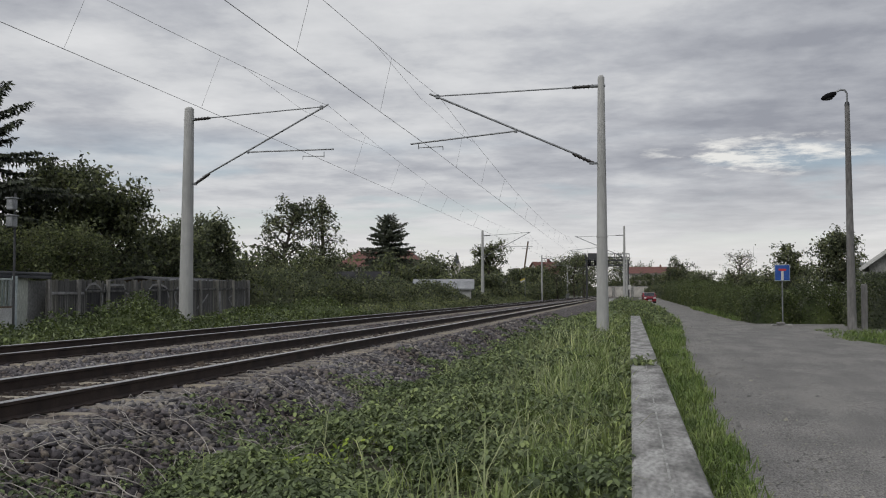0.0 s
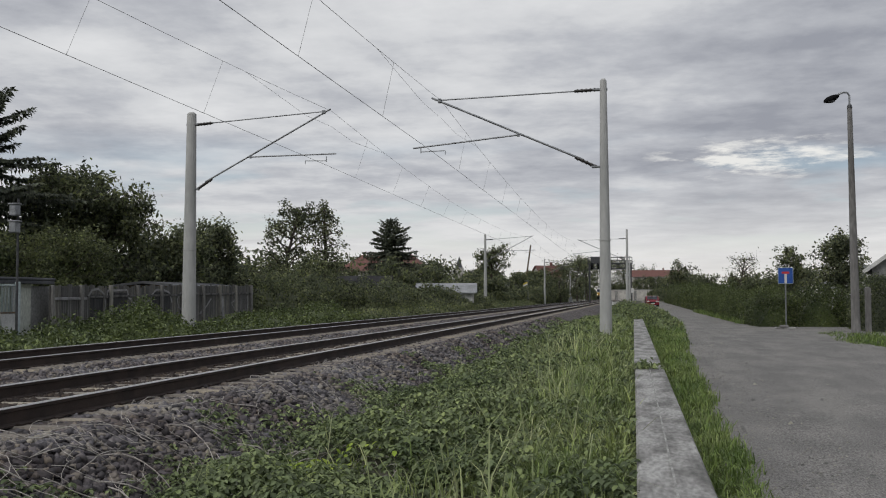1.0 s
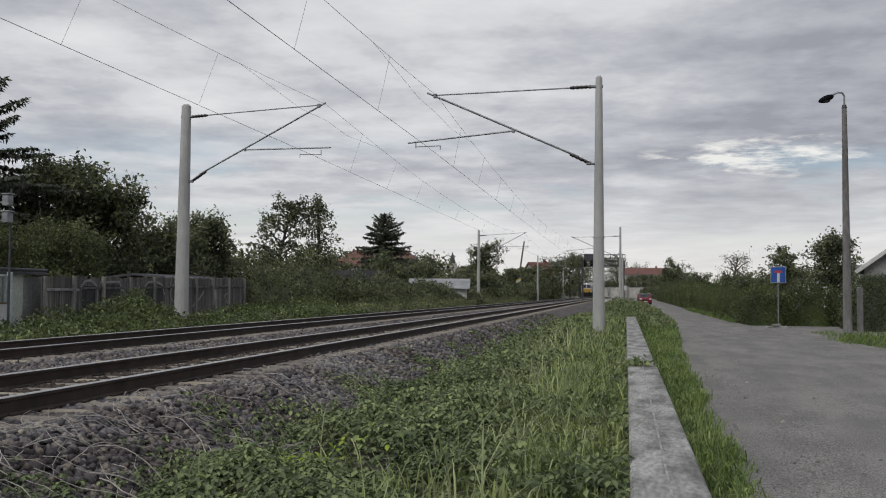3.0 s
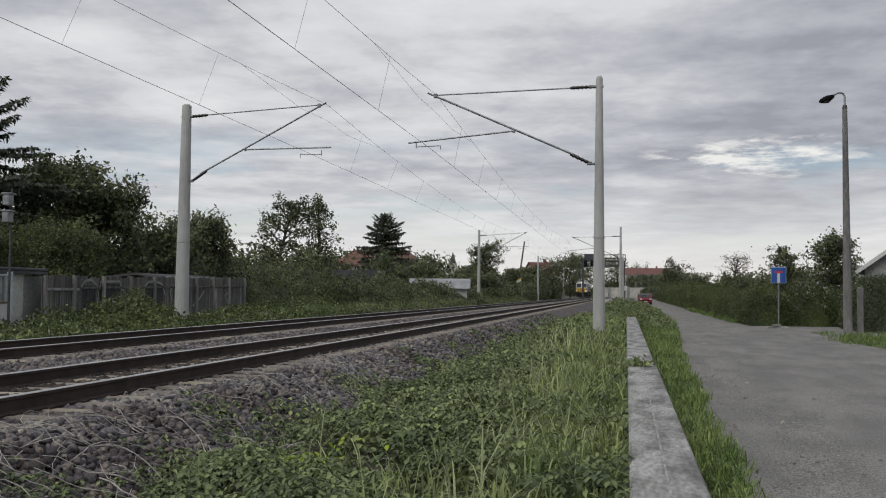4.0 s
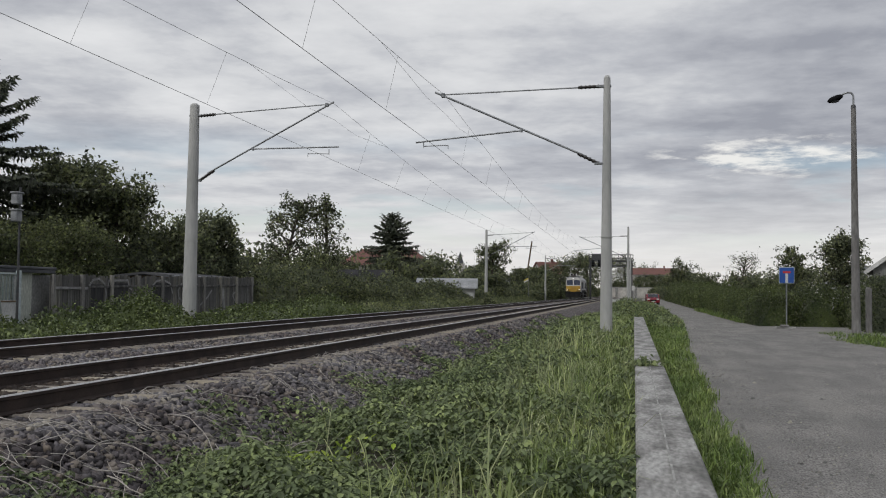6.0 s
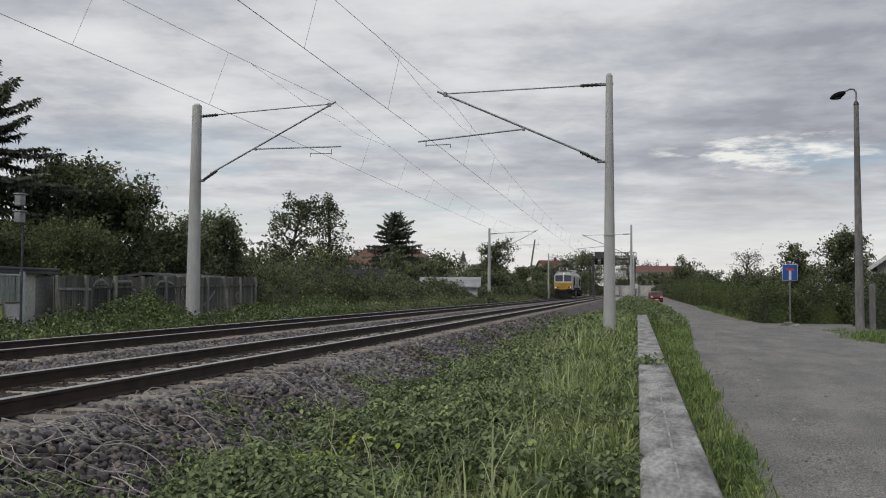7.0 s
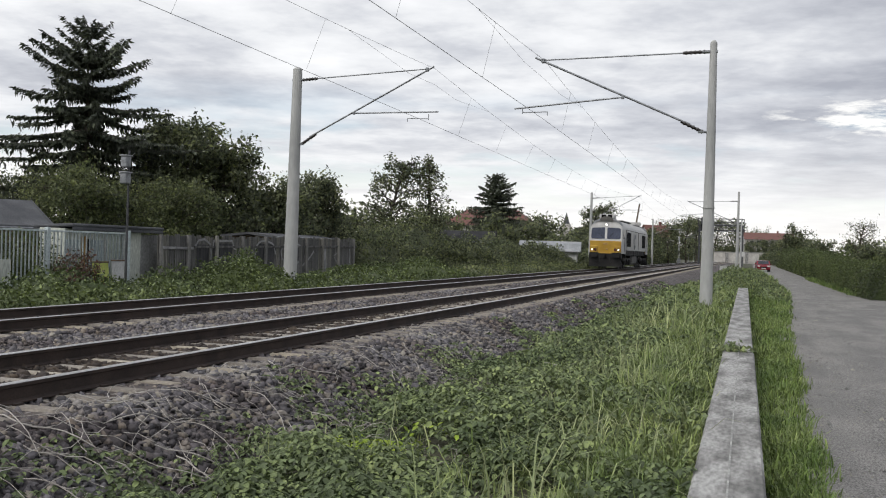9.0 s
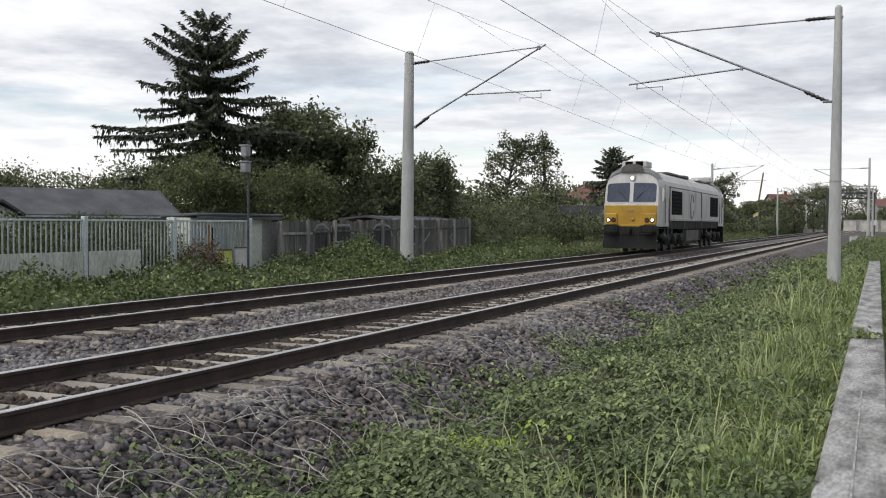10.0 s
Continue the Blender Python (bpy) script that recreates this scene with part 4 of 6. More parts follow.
def folded_leaves(name, C, S, mats, D, N, mi):
    """Ovate leaves of two halves folded along the midrib."""
    u = D - N * (np.sum(D * N, 1) / np.sum(N * N, 1))[:, None]
    u /= np.linalg.norm(u, axis=1)[:, None] + 1e-9
    nn = N / np.linalg.norm(N, axis=1)[:, None]
    v = np.cross(nn, u)
    S = S[:, None]
    rows = [C - u * S, C + u * S * 1.05 - nn * S * 0.25]
    for sd in (1, -1):
        rows += [C - u * S * 0.45 + v * S * 0.52 * sd + nn * S * 0.16, C + u * S * 0.3 + v * S * 0.56 * sd + nn * S * 0.14]
    V = np.stack(rows, 1)
    F = (np.array([(0, 2, 3, 1), (0, 1, 5, 4)])[None] + (np.arange(len(C)) * 6)[:, None, None]).reshape(-1, 4)
    return np_mesh(name, V, F, mats, np.repeat(mi, 2))


def build_bramble():
    rng = np.random.default_rng(31)
    P, S = [], []
    for y0, y1, dens, sz in ((-5, 3.2, 90, 0.036), (3.2, 9, 1050, 0.0255), (9, 16, 560, 0.029), (16, 30, 120, 0.042), (30, 60, 40, 0.075)):
        n = int(5.2 * (y1 - y0) * dens)
        x, y = rng.uniform(-5.1, 0.0, n), rng.uniform(y0, y1, n)
        keep = (np.clip((x + 4.45 + 0.3 * np.sin(y * 1.3) + 0.2 * np.sin(y * 3.1)) / 1.3, 0, 1) ** 1.5) * np.clip(0.85 - (x + 1.2) * 0.9, 0.3, 1)
        keep *= np.clip(0.72 + 0.6 * patchy(x, y, 0.7, 1.2), 0.22, 1)
        ok = rng.random(n) < keep
        x, y = x[ok], y[ok]
        hgt = np.clip((x + 4.6) / 1.6, 0.1, 1) * (0.25 + 0.10 * patchy(x, y, 1.3, 0.4) + 0.09 * patchy(x, y, 0.45, 2.1))
        z = near_ground(x) + np.clip(hgt, 0.11, 0.6) * (1 - np.abs(rng.normal(0, 0.28, len(x)))).clip(0.05, 1)
        P.append(np.c_[x, y, z])
        S.append(rng.uniform(0.65, 1.35, len(x)) * sz)
    P, S = np.concatenate(P), np.concatenate(S)
    # each spray carries a ring of three to five leaves tilted outwards
    k = 4
    a = rng.uniform(0, 6.28, len(P))[:, None] + np.arange(k)[None] * 1.57 + rng.normal(0, 0.25, (len(P), k))
    D = np.stack([np.cos(a), np.sin(a), rng.normal(-0.1, 0.25, a.shape)], -1)
    N = np.stack([np.cos(a) * 0.45, np.sin(a) * 0.45, np.ones_like(a)], -1) + rng.normal(0, 0.22, (len(P), k, 3))
    C = P[:, None] + D * S[:, None, None] * 0.85
    S = np.repeat(S, k) * rng.uniform(0.75, 1.15, len(P) * k)
    P, D, N = C.reshape(-1, 3), D.reshape(-1, 3), N.reshape(-1, 3)
    lime = np.exp(-((P[:, 0] + 2.55) ** 2 + ((P[:, 1] - 8.3) / 1.3) ** 2) / 0.10)
    mi = (rng.random(len(P)) < lime * 0.8).astype(int)
    me = folded_leaves("bramble_leaves", P, S, [M["bramble"], M["lime"]], D, N, mi)
    tagged(new("bramble_patch", me), "low green bramble and nettle leaves creeping over the ballast", "undergrowth", kind="stuff")


build_bramble()


def build_grass(name, seed, spans, label, mats, share=0.0, slim=1.0, spread=0.05):
    """Curved tapering grass blades; spans: x0, x1, y0, y1, blades a square metre, height."""
    rng = np.random.default_rng(seed)
    X, Y, H, A = [], [], [], []
    for x0, x1, y0, y1, dens, h in spans:
        n = int((x1 - x0) * (y1 - y0) * dens)
        m = max(1, n // 14)
        tuft = rng.integers(0, m, n)
        x = rng.uniform(x0, x1, m)[tuft] + rng.normal(0, spread, n)
        y = rng.uniform(y0, y1, m)[tuft] + rng.normal(0, spread, n)
        ok = rng.random(n) < np.clip(0.75 + 0.35 * patchy(x, y, 0.6, seed), 0.15, 1)
        ok &= (x > x0) & (x < x1)
        ok &= (x < lane_edge(y) + rng.normal(0.0, 0.05, n)) | (x > 5.0)
        X.append(x[ok]), Y.append(y[ok]), H.append((h * rng.uniform(0.55, 1.35, m)[tuft] * rng.uniform(0.6, 1.15, n))[ok])
        A.append((rng.uniform(0, 6.28, m)[tuft] + rng.normal(0, 0.75, n))[ok])
    x, y, h = np.concatenate(X), np.concatenate(Y), np.concatenate(H)
    n = len(x)
    a = np.concatenate(A)
    lean = rng.uniform(0.1, 0.95, n) * h
    dx, dy = np.cos(a) * lean, np.sin(a) * lean
    w = slim * (0.0028 + 0.0036 * rng.random(n)) + 0.00012 * y
    wx, wy = -np.sin(a) * w, np.cos(a) * w
    z = near_ground(x) - 0.02
    rows = []
    for f, k in ((0.0, 1.0), (0.4, 0.95), (0.75, 0.7), (1.0, 0.1)):
        cx, cy, cz = x + dx * f * f, y + dy * f * f, z + h * (f - 0.16 * f ** 3) - lean * 0.3 * f ** 4
        rows += [np.stack([cx - wx * k, cy - wy * k, cz], 1), np.stack([cx + wx * k, cy + wy * k, cz], 1)]
    V = np.stack(rows, 1)
    b = (np.arange(n) * 8)[:, None, None]
    F = (np.array([(0, 1, 3, 2), (2, 3, 5, 4), (4, 5, 7, 6)])[None] + b).reshape(-1, 4)
    mi = None
    if share:
        mi = np.repeat((rng.random(n) < share).astype(int), 3)
    tagged(new(name, np_mesh(name, V, F, mats, mi)), label, "grass", kind="stuff")


build_grass("tall_grass", 51, [(-0.75, -0.03, -5.0, 3.0, 300, 0.34), (-0.85, -0.03, 3.0, 9, 1250, 0.37), (-1.1, -0.03, 9, 20, 640, 0.46), (-1.6, -0.03, 20, 34, 330, 0.46), (-1.7, -0.7, 4, 12, 200, 0.36), (-2.8, -1.1, 9, 30, 55, 0.4), (-2.6, -0.03, 34, 62, 110, 0.5)], "tall green grass leaning against the low wall", [M["grass"], M["straw"]], 0.12)
build_grass("verge_grass", 52, [(0.39, 1.0, -5.0, 3.0, 500, 0.12), (0.39, 1.0, 3.0, 10, 3200, 0.17), (0.39, 1.2, 10, 20, 1700, 0.18), (0.39, 1.5, 20, 28, 700, 0.18), (0.39, 1.9, 27, 38, 480, 0.2), (0.2, 2.5, 36, 62, 130, 0.34), (-0.5, 2.5, 62, 130, 30, 0.6), (6.5, 12, 26, 39.4, 170, 0.16), (6.1, 6.9, 30, 35, 170, 0.14), (5.01, 5.6, 52, 90, 120, 0.4)], "short green grass verge between wall and lane", [M["verge"], M["grass"]], 0.2, 0.9, 0.14)
build_grass("seeding_grass", 53, [(-1.5, -0.1, 4.5, 16, 46, 0.7), (-2.3, -0.3, 14, 26, 18, 0.85), (-3.4, -1.0, 7, 22, 7, 0.6), (-14.5, -13.4, 10, 40, 14, 0.35)], "tall pale seeding grass stalks", [M["straw"]], 0.0, 0.8, 0.4)


def build_vines():
    """Dry creeping stems over the ballast shoulder."""
    rng = random.Random(17)
    th = thing("dry_vines", "dry pale creeping stems over the ballast", "vine", kind="stuff")
    bm = B()
    for i in range(300):
        x, y = (rng.uniform(-4.9, -3.2), 5.2 + 13 * rng.random() ** 1.5) if i < 150 else (rng.uniform(-4.4, -1.6), 7.0 + 17 * rng.random())
        a = rng.uniform(0, 6.28)
        p = None
        rad = rng.choice((0.002, 0.003, 0.003, 0.004, 0.0055)) * (1 if i < 120 else 0.7)
        z0 = rng.uniform(0.03, 0.16)
        for k in range(rng.randint(6, 13)):
            q = Vector((x, y, float(near_ground(np.array(x))) + z0 + 0.03 * math.sin(k * 1.3 + i)))
            if p is not None:
                tube(bm, p, q, rad, None, 5, False)
            p = q
            a += rng.uniform(-0.5, 0.5)
            x += math.cos(a) * 0.11
            y += math.sin(a) * 0.11
            x = max(-5.0, min(-1.4, x))
    for i in range(9):
        x, y = rng.uniform(-4.5, -3.6), rng.uniform(5.8, 9.5)
        a, p, up = rng.uniform(0, 6.28), None, rng.uniform(0.05, 0.22)
        n = rng.randint(10, 16)
        for k in range(n):
            q = Vector((x, y, float(near_ground(np.array(x))) + 0.03 + up * math.sin(math.pi * k / (n - 1))))
            if p is not None:
                tube(bm, p, q, 0.0042, None, 6, False)
            p = q
            a += rng.uniform(-0.28, 0.28)
            x, y = max(-5.0, min(-2.6, x + math.cos(a) * 0.09)), y + math.sin(a) * 0.09
    part("stems", bm, M["dryvine"], th)


build_vines()


def build_joint_weed():
    """Small weed that grows out of the joint of the wall."""
    rng = np.random.default_rng(77)
    n = 190
    P = np.c_[rng.normal(0.10, 0.13, n).clip(-0.2, 0.36), rng.normal(14.22, 0.09, n), 0.03 + np.abs(rng.normal(0, 0.05, n))]
    th = thing("wall_weed", "small weed growing from the wall joint", "weed", pose(0, 0, 0))
    piece("foliage", leaf_mesh("foliage", P, rng.uniform(0.02, 0.05, n), [M["bramble"], M["straw"]], rng, mi=(rng.random(n) < 0.3).astype(int)), th)


build_joint_weed()


def build_grit():
    """Loose grit and pebbles on the lane."""
    rng = np.random.default_rng(91)
    n = 11000
    y = 5 + 38 * rng.random(n) ** 1.4
    x = 0.9 + 5.6 * rng.random(n) ** 1.3
    s = rng.uniform(0.005, 0.016, n) * np.where(rng.random(n) < 0.04, 2.2, 1.0)
    base = np.array([(1, 0, 0), (0, 1, 0), (-1, 0, 0), (0, -1, 0), (0, 0, 0.9)])
    V = base[None] * rng.uniform(0.6, 1.4, (n, 5, 1)) * s[:, None, None] + np.stack([x, y, np.full(n, -0.38)], 1)[:, None]
    F = (np.array([(0, 1, 4), (1, 2, 4), (2, 3, 4), (3, 0, 4)])[None] + (np.arange(n) * 5)[:, None, None]).reshape(-1, 3)
    tagged(new("road_grit", np_mesh("road_grit", V, F, [M["grit"]])), "loose grit scattered on the lane", "gravel", kind="stuff")


build_grit()

# ---- gardens beyond the tracks ----


def ribbon(line, x, half):
    """One flat stroke of even width along points (y, z) of an upright face."""
    bm = B()
    prev = None
    for i, (y, z) in enumerate(line):
        (ya, za), (yb, zb) = line[max(0, i - 1)], line[min(len(line) - 1, i + 1)]
        n = Vector((0, -(zb - za), yb - ya)).normalized() * half
        cur = [bm.verts.new(Vector((x + dx, y, z)) + n * s) for dx, s in ((-0.004, -1), (0.004, -1), (0.004, 1), (-0.004, 1))]
        if prev is None:
            bm.faces.new(cur[::-1])
        else:
            for a in range(4):
                bm.faces.new((prev[a], prev[(a + 1) % 4], cur[(a + 1) % 4], cur[a]))
        prev = cur
    bm.faces.new(prev)
    bmesh.ops.recalc_face_normals(bm, faces=bm.faces[:])
    return bm


def build_plank_fence():
    th = thing("plank_fence", "old grey board fence with faded graffiti", "fence", pose(-18.5, 0, 0))
    rng = random.Random(2)
    y = 30.0
    protos = []
    for w in (0.13, 0.15, 0.17):
        bm = box(B(), (0, 0, 0.0), (0.024, w - 0.012, 1.95), 0.004)
        me = bpy.data.meshes.new("plank")
        bm.to_mesh(me)
        bm.free()
        me.materials.append(M["plank"])
        protos.append((w, me))
    while y < 47.5:
        w, me = rng.choice(protos)
        top = 1.40 + (y - 30) * 0.0115
        piece("plank", me, th, pose(rng.uniform(-0.012, 0.012), y + w / 2, top - 0.985 + rng.choice((-0.07, -0.02, 0.0, 0.0, 0.02, 0.05)) + rng.uniform(-0.02, 0.02), rng.uniform(-1.1, 1.1), 0, 0))
        y += w
    y = 30.1
    while y < 47.6:
        bm = box(B(), (0.06, y, 0.53 + (y - 30) * 0.0105), (0.1, 0.17 if int(y) % 2 else 0.11, 1.78), 0.01)
        part("post", bm, M["plank_post"], th)
        y += rng.uniform(1.7, 2.2)
    bm = box(B(), (0.045, 31.2, 0.98), (0.05, 2.0, 0.09), 0.008)
    part("rail", bm, M["graffiti"], th, "pale cross rail")
    bm = box(B(), (0.04, 40.0, 1.12), (0.05, 15.5, 0.08), 0.008, Matrix.Rotation(0.011, 4, "X"))
    part("rail", bm, M["plank"], th)
    # dark sprayed fields and faded strokes of a tag that cannot be read
    for ya, yb, za, zb in ((32.45, 33.3, 0.3, 1.12), (33.62, 35.05, 0.3, 1.18), (37.05, 38.55, 0.25, 1.22), (39.6, 41.0, 0.35, 1.2)):
        part("painted_field", box(B(), (0.03, (ya + yb) / 2, (za + zb) / 2), (0.006, yb - ya, zb - za), 0.002), M["dark_spray"], th, "dark sprayed field")
    ring = [(40.3 + 1.1 * math.cos(a * 0.6), 0.85 + 0.5 * math.sin(a * 0.6)) for a in range(1, 10)]
    strokes = [[(32.3, 1.05), (32.55, 1.27), (32.95, 1.32), (33.35, 1.15), (33.46, 0.8), (33.4, 0.35)],
               [(33.58, 1.0), (33.6, 1.26), (35.0, 1.29), (35.15, 1.0), (35.35, 0.95)],
               [(33.9, 0.62), (34.5, 0.66), (34.52, 0.2)],
               [(35.5, 0.1), (35.45, 0.88), (36.55, 0.12), (36.65, 0.9)],
               [(36.9, 0.5), (36.95, 1.1), (37.3, 1.3), (37.9, 1.34), (38.5, 1.2), (38.72, 0.8)],
               [(37.85, 0.8), (37.92, 0.35)], ring, [(41.4, 0.3), (42.1, 0.62), (42.6, 0.95)],
               [(43.85, 1.08), (43.95, 0.15)], [(44.6, 1.15), (45.2, 1.2), (45.4, 0.9), (44.9, 0.75), (45.35, 0.4)],
               [(46.85, 1.1), (46.9, 0.3)]]
    for k, line in enumerate(strokes):
        part("painted_stroke", ribbon(line, 0.038, 0.12 if k == 8 else 0.04), M["graffiti"], th, "faded pale graffiti stroke")
    return th


build_plank_fence()


def build_bar_fence():
    th = thing("bar_fence", "pale blue-grey steel bar fence with boards fixed to its lower half", "fence", pose(-18.5, 0, 0))
    posts = [9.0, 12.9, 16.9, 20.85, 24.45, 28.3]
    for p in posts:
        part("post", box(B(), (0, p, 0.5), (0.12, 0.14, 2.0), 0.012), M["barpaint"], th)
    for a, b in zip(posts, posts[1:]):
        for z in (1.40, -0.1):
            part("rail", box(B(), (0, (a + b) / 2, z), (0.05, b - a - 0.14, 0.05), 0.006), M["barpaint"], th)
        n = 23
        for i in range(n):
            y = a + (b - a) * (i + 0.7) / (n + 0.4)
            part("bar", box(B(), (0.0, y, 0.6), (0.03, 0.034, 1.56)), M["fencebar"], th)
    for a, b, z in ((9.1, 12.8, 0.1), (13.0, 16.8, 0.1), (17.0, 20.75, 0.12), (20.95, 22.95, 0.12)):
        w = 0.33
        n = int((b - a) / w)
        for i in range(n):
            part("board", box(B(), (0.05, a + (b - a) * (i + 0.5) / n, z), (0.02, (b - a) / n - 0.008, 0.95), 0.004), M["sheet"], th)
    return th


build_bar_fence()


def gable_house(name, label, x, y, z, w, d, eave, ridge, wallm, roofm, rz=0.0, over=0.35, windows=(), thick=0.12, chimney=False, category="house", hip=0.0, board=0.2, verge=None):
    """House with four walls, a pitched roof with overhang along its local x, and windows."""
    th = thing(name, label, category, pose(x, y, z, 0, 0, rz))
    bm = B()
    prof = [(-d / 2, 0), (d / 2, 0), (d / 2, eave), (0, eave + 0.01 if hip else ridge - 0.08), (-d / 2, eave)]
    prism(bm, prof, -w / 2, w / 2, "x")
    part("wall", bm, wallm, th)
    if hip:
        bm = B()
        ox, oy = w / 2 + over, d / 2 + over
        lo = [bm.verts.new(p) for p in ((-ox, -oy, eave), (ox, -oy, eave), (ox, oy, eave), (-ox, oy, eave))]
        r0, r1 = bm.verts.new((-ox + hip, 0, ridge)), bm.verts.new((ox - hip, 0, ridge))
        for f in ((lo[0], lo[1], r1, r0), (lo[1], lo[2], r1), (lo[2], lo[3], r0, r1), (lo[3], lo[0], r0), (lo[3], lo[2], lo[1], lo[0])):
            bm.faces.new(f)
        part("roof", bm, roofm, th)
    for s in (() if hip else (-1, 1)):
        bm = B()
        oy, oz = d / 2 + over, eave - over * (ridge - eave) / (d / 2)
        prism(bm, [(s * oy, oz), (0, ridge), (0, ridge + thick), (s * oy, oz + thick)], -w / 2 - over, w / 2 + over, "x")
        part("roof", bm, roofm, th)
        part("gutter", tube(B(), (-w / 2 - over, s * (oy + 0.04), oz + 0.03), (w / 2 + over, s * (oy + 0.04), oz + 0.03), 0.05, None, 6), M["steel"], th)
        for e in (-1, 1):
            L = math.hypot(oy, ridge - oz)
            ang = math.atan2(ridge - oz, oy)
            bmv = box(B(), (e * (w / 2 + over + 0.02), s * oy / 2, (oz + ridge) / 2 + thick * 0.4), (0.04, L, board), 0, Matrix.Rotation(-s * ang, 4, "X"))
            part("verge_board", bmv, verge or roofm, th)
    for (face, u, v, ww, hh) in windows:
        win = None
        if face == "front":
            c, s1, s2 = (u, -d / 2 - 0.02, v), (ww + 0.14, 0.06, hh + 0.14), (ww, 0.05, hh)
            off = (0, -0.025, 0)
        elif face == "side":
            c, s1, s2 = (w / 2 + 0.02, u, v), (0.06, ww + 0.14, hh + 0.14), (0.05, ww, hh)
            off = (0.025, 0, 0)
        else:
            c, s1, s2 = (-w / 2 - 0.02, u, v), (0.06, ww + 0.14, hh + 0.14), (0.05, ww, hh)
            off = (-0.025, 0, 0)
        win = part("window", box(B(), c, s1, 0.01), M["white"], th)
        part("pane", box(B(), tuple(a + b for a, b in zip(c, off)), s2), M["glass"], win)
    if chimney:
        part("chimney", box(B(), (w * 0.2, 0.2, ridge + 0.3), (0.6, 0.5, 1.3), 0.02), M["redroof"], th)
    return th


# bungalow with a dark felt roof behind the bar fence
# dark timber colour on the walls stands in for shade under the eave
gable_house("bungalow", "low bungalow with a dark felt roof behind a fence", -27.35, 24.38, -0.2, 13.4, 3.4, 1.80, 2.57, M["wood"], M["felt"], 62.0, 0.3, (("front", -1.5, 1.0, 1.0, 0.9), ("front", 2.5, 1.0, 1.0, 0.9)))
gable_house("bungalow_porch", "white gabled porch of the bungalow", -22.0, 20.35, -0.2, 2.0, 1.3, 1.78, 2.10, M["white"], M["felt"], 0.0, 0.15, (("side", 0.0, 1.0, 0.6, 0.7),), thick=0.04, category="porch", board=0.07)


for i, (y0, y1) in enumerate(((16, 20.5), (20.0, 23.0), (22.6, 25.4))):
    build_shrub(-20.3, y0, -18.75, y1, -0.25, 1.78, 240 + i, "dark garden bushes behind the bar fence", [M["hedge_leaf"], DK], 340, 0.045, "garden_bush", "bush", 0.9, 0.35)


def build_hut():
    th = thing("garden_hut", "small flat-roofed garden hut clad in pale boards", "hut", pose(-19.9, 27.6, -0.2))
    part("wall", box(B(), (0.5, 0.15, 0.85), (0.9, 3.9, 1.7), 0.01), M["sheet"], th)
    # boarded front towards the fence: door leaves between a brown and a white jamb
    part("door_leaf", box(B(), (0.965, -1.45, 0.72), (0.03, 0.62, 1.3), 0.006), M["door_blue"], th, "blue-grey door leaf")
    part("jamb", box(B(), (0.97, -0.90, 0.75), (0.05, 0.24, 1.45), 0.008), M["ochre"], th, "brown timber jamb")
    # black strip laid on the wall for the shade inside the door gap
    part("gap", box(B(), (0.962, -0.68, 0.72), (0.02, 0.12, 1.35), 0.004), M["tar"], th, "dark strip standing in for the shaded door gap")
    part("door_leaf", box(B(), (0.965, -0.26, 0.72), (0.03, 0.62, 1.3), 0.006), M["door_blue"], th, "blue-grey door leaf")
    part("jamb", box(B(), (0.97, 0.18, 0.78), (0.05, 0.14, 1.5), 0.008), M["white"], th, "white timber jamb")
    part("end_wall", box(B(), (0.45, 2.66, 0.80), (0.9, 1.1, 1.58), 0.02), M["grey_render"], th, "patched plaster end wall")
    part("roof", box(B(), (0.5, 0.65, 1.77), (1.4, 4.9, 0.10), 0.03, Matrix.Rotation(radians(-3), 4, "Y")), M["felt"], th, "dark felt roof slab with sagging edge")
    part("fascia", box(B(), (1.17, 0.65, 1.70), (0.03, 4.8, 0.10), 0.01), M["felt"], th)
    part("downpipe", tube(B(), (1.02, 1.05, 0.0), (1.02, 1.05, 1.6), 0.05, None, 8), M["white"], th)
    return th


build_hut()


def leaning_board(x, y, w, h, m, label):
    th = thing("leaning_board", label, "board", pose(x, y, -0.3, 0, -6, 0))
    part("panel", box(B(), (0, 0, h / 2), (0.03, w, h), 0.006), m, th)
    part("frame", box(B(), (0.02, 0, h - 0.03), (0.03, w + 0.04, 0.05), 0.006), M["wood"], th)


leaning_board(-18.2, 26.6, 0.75, 0.85, M["lime_board"], "lime green board leaning on the bar fence")
leaning_board(-18.2, 27.5, 0.7, 0.9, M["white"], "white board leaning on the bar fence")


def build_birdbox_pole():
    th = thing("lamp_pole", "thin dark pole with two small grey boxes", "pole", pose(-17.6, 26.9, -0.4))
    part("pole", tube(B(), (0, 0, 0), (0, 0, 4.3), 0.04, 0.03, 8), M["darksteel"], th)
    for z, s in ((3.95, 0.24), (3.45, 0.26)):
        b = part("box", box(B(), (0, -0.16, z), (0.22, s, 0.32), 0.02), M["steel"], th)
        part("lid", box(B(), (0, -0.16, z + 0.18), (0.28, s + 0.06, 0.04), 0.01), M["greyroof"], b)


build_birdbox_pole()
build_shrub(-18.3, 24.2, -17.4, 25.6, -0.35, 1.25, 251, "dark reddish bush in front of the bar fence", [M["red_leaf"], DK], 420, 0.05, "garden_bush", "bush", 0.5, 0.7, True, 0.4)
gable_house("shed", "dark flat garden shed behind the plank fence", -20.4, 43.4, -0.2, 6.4, 2.2, 1.72, 1.84, M["wood"], M["felt"], 90.0, 0.2, thick=0.06, category="shed", board=0.1)
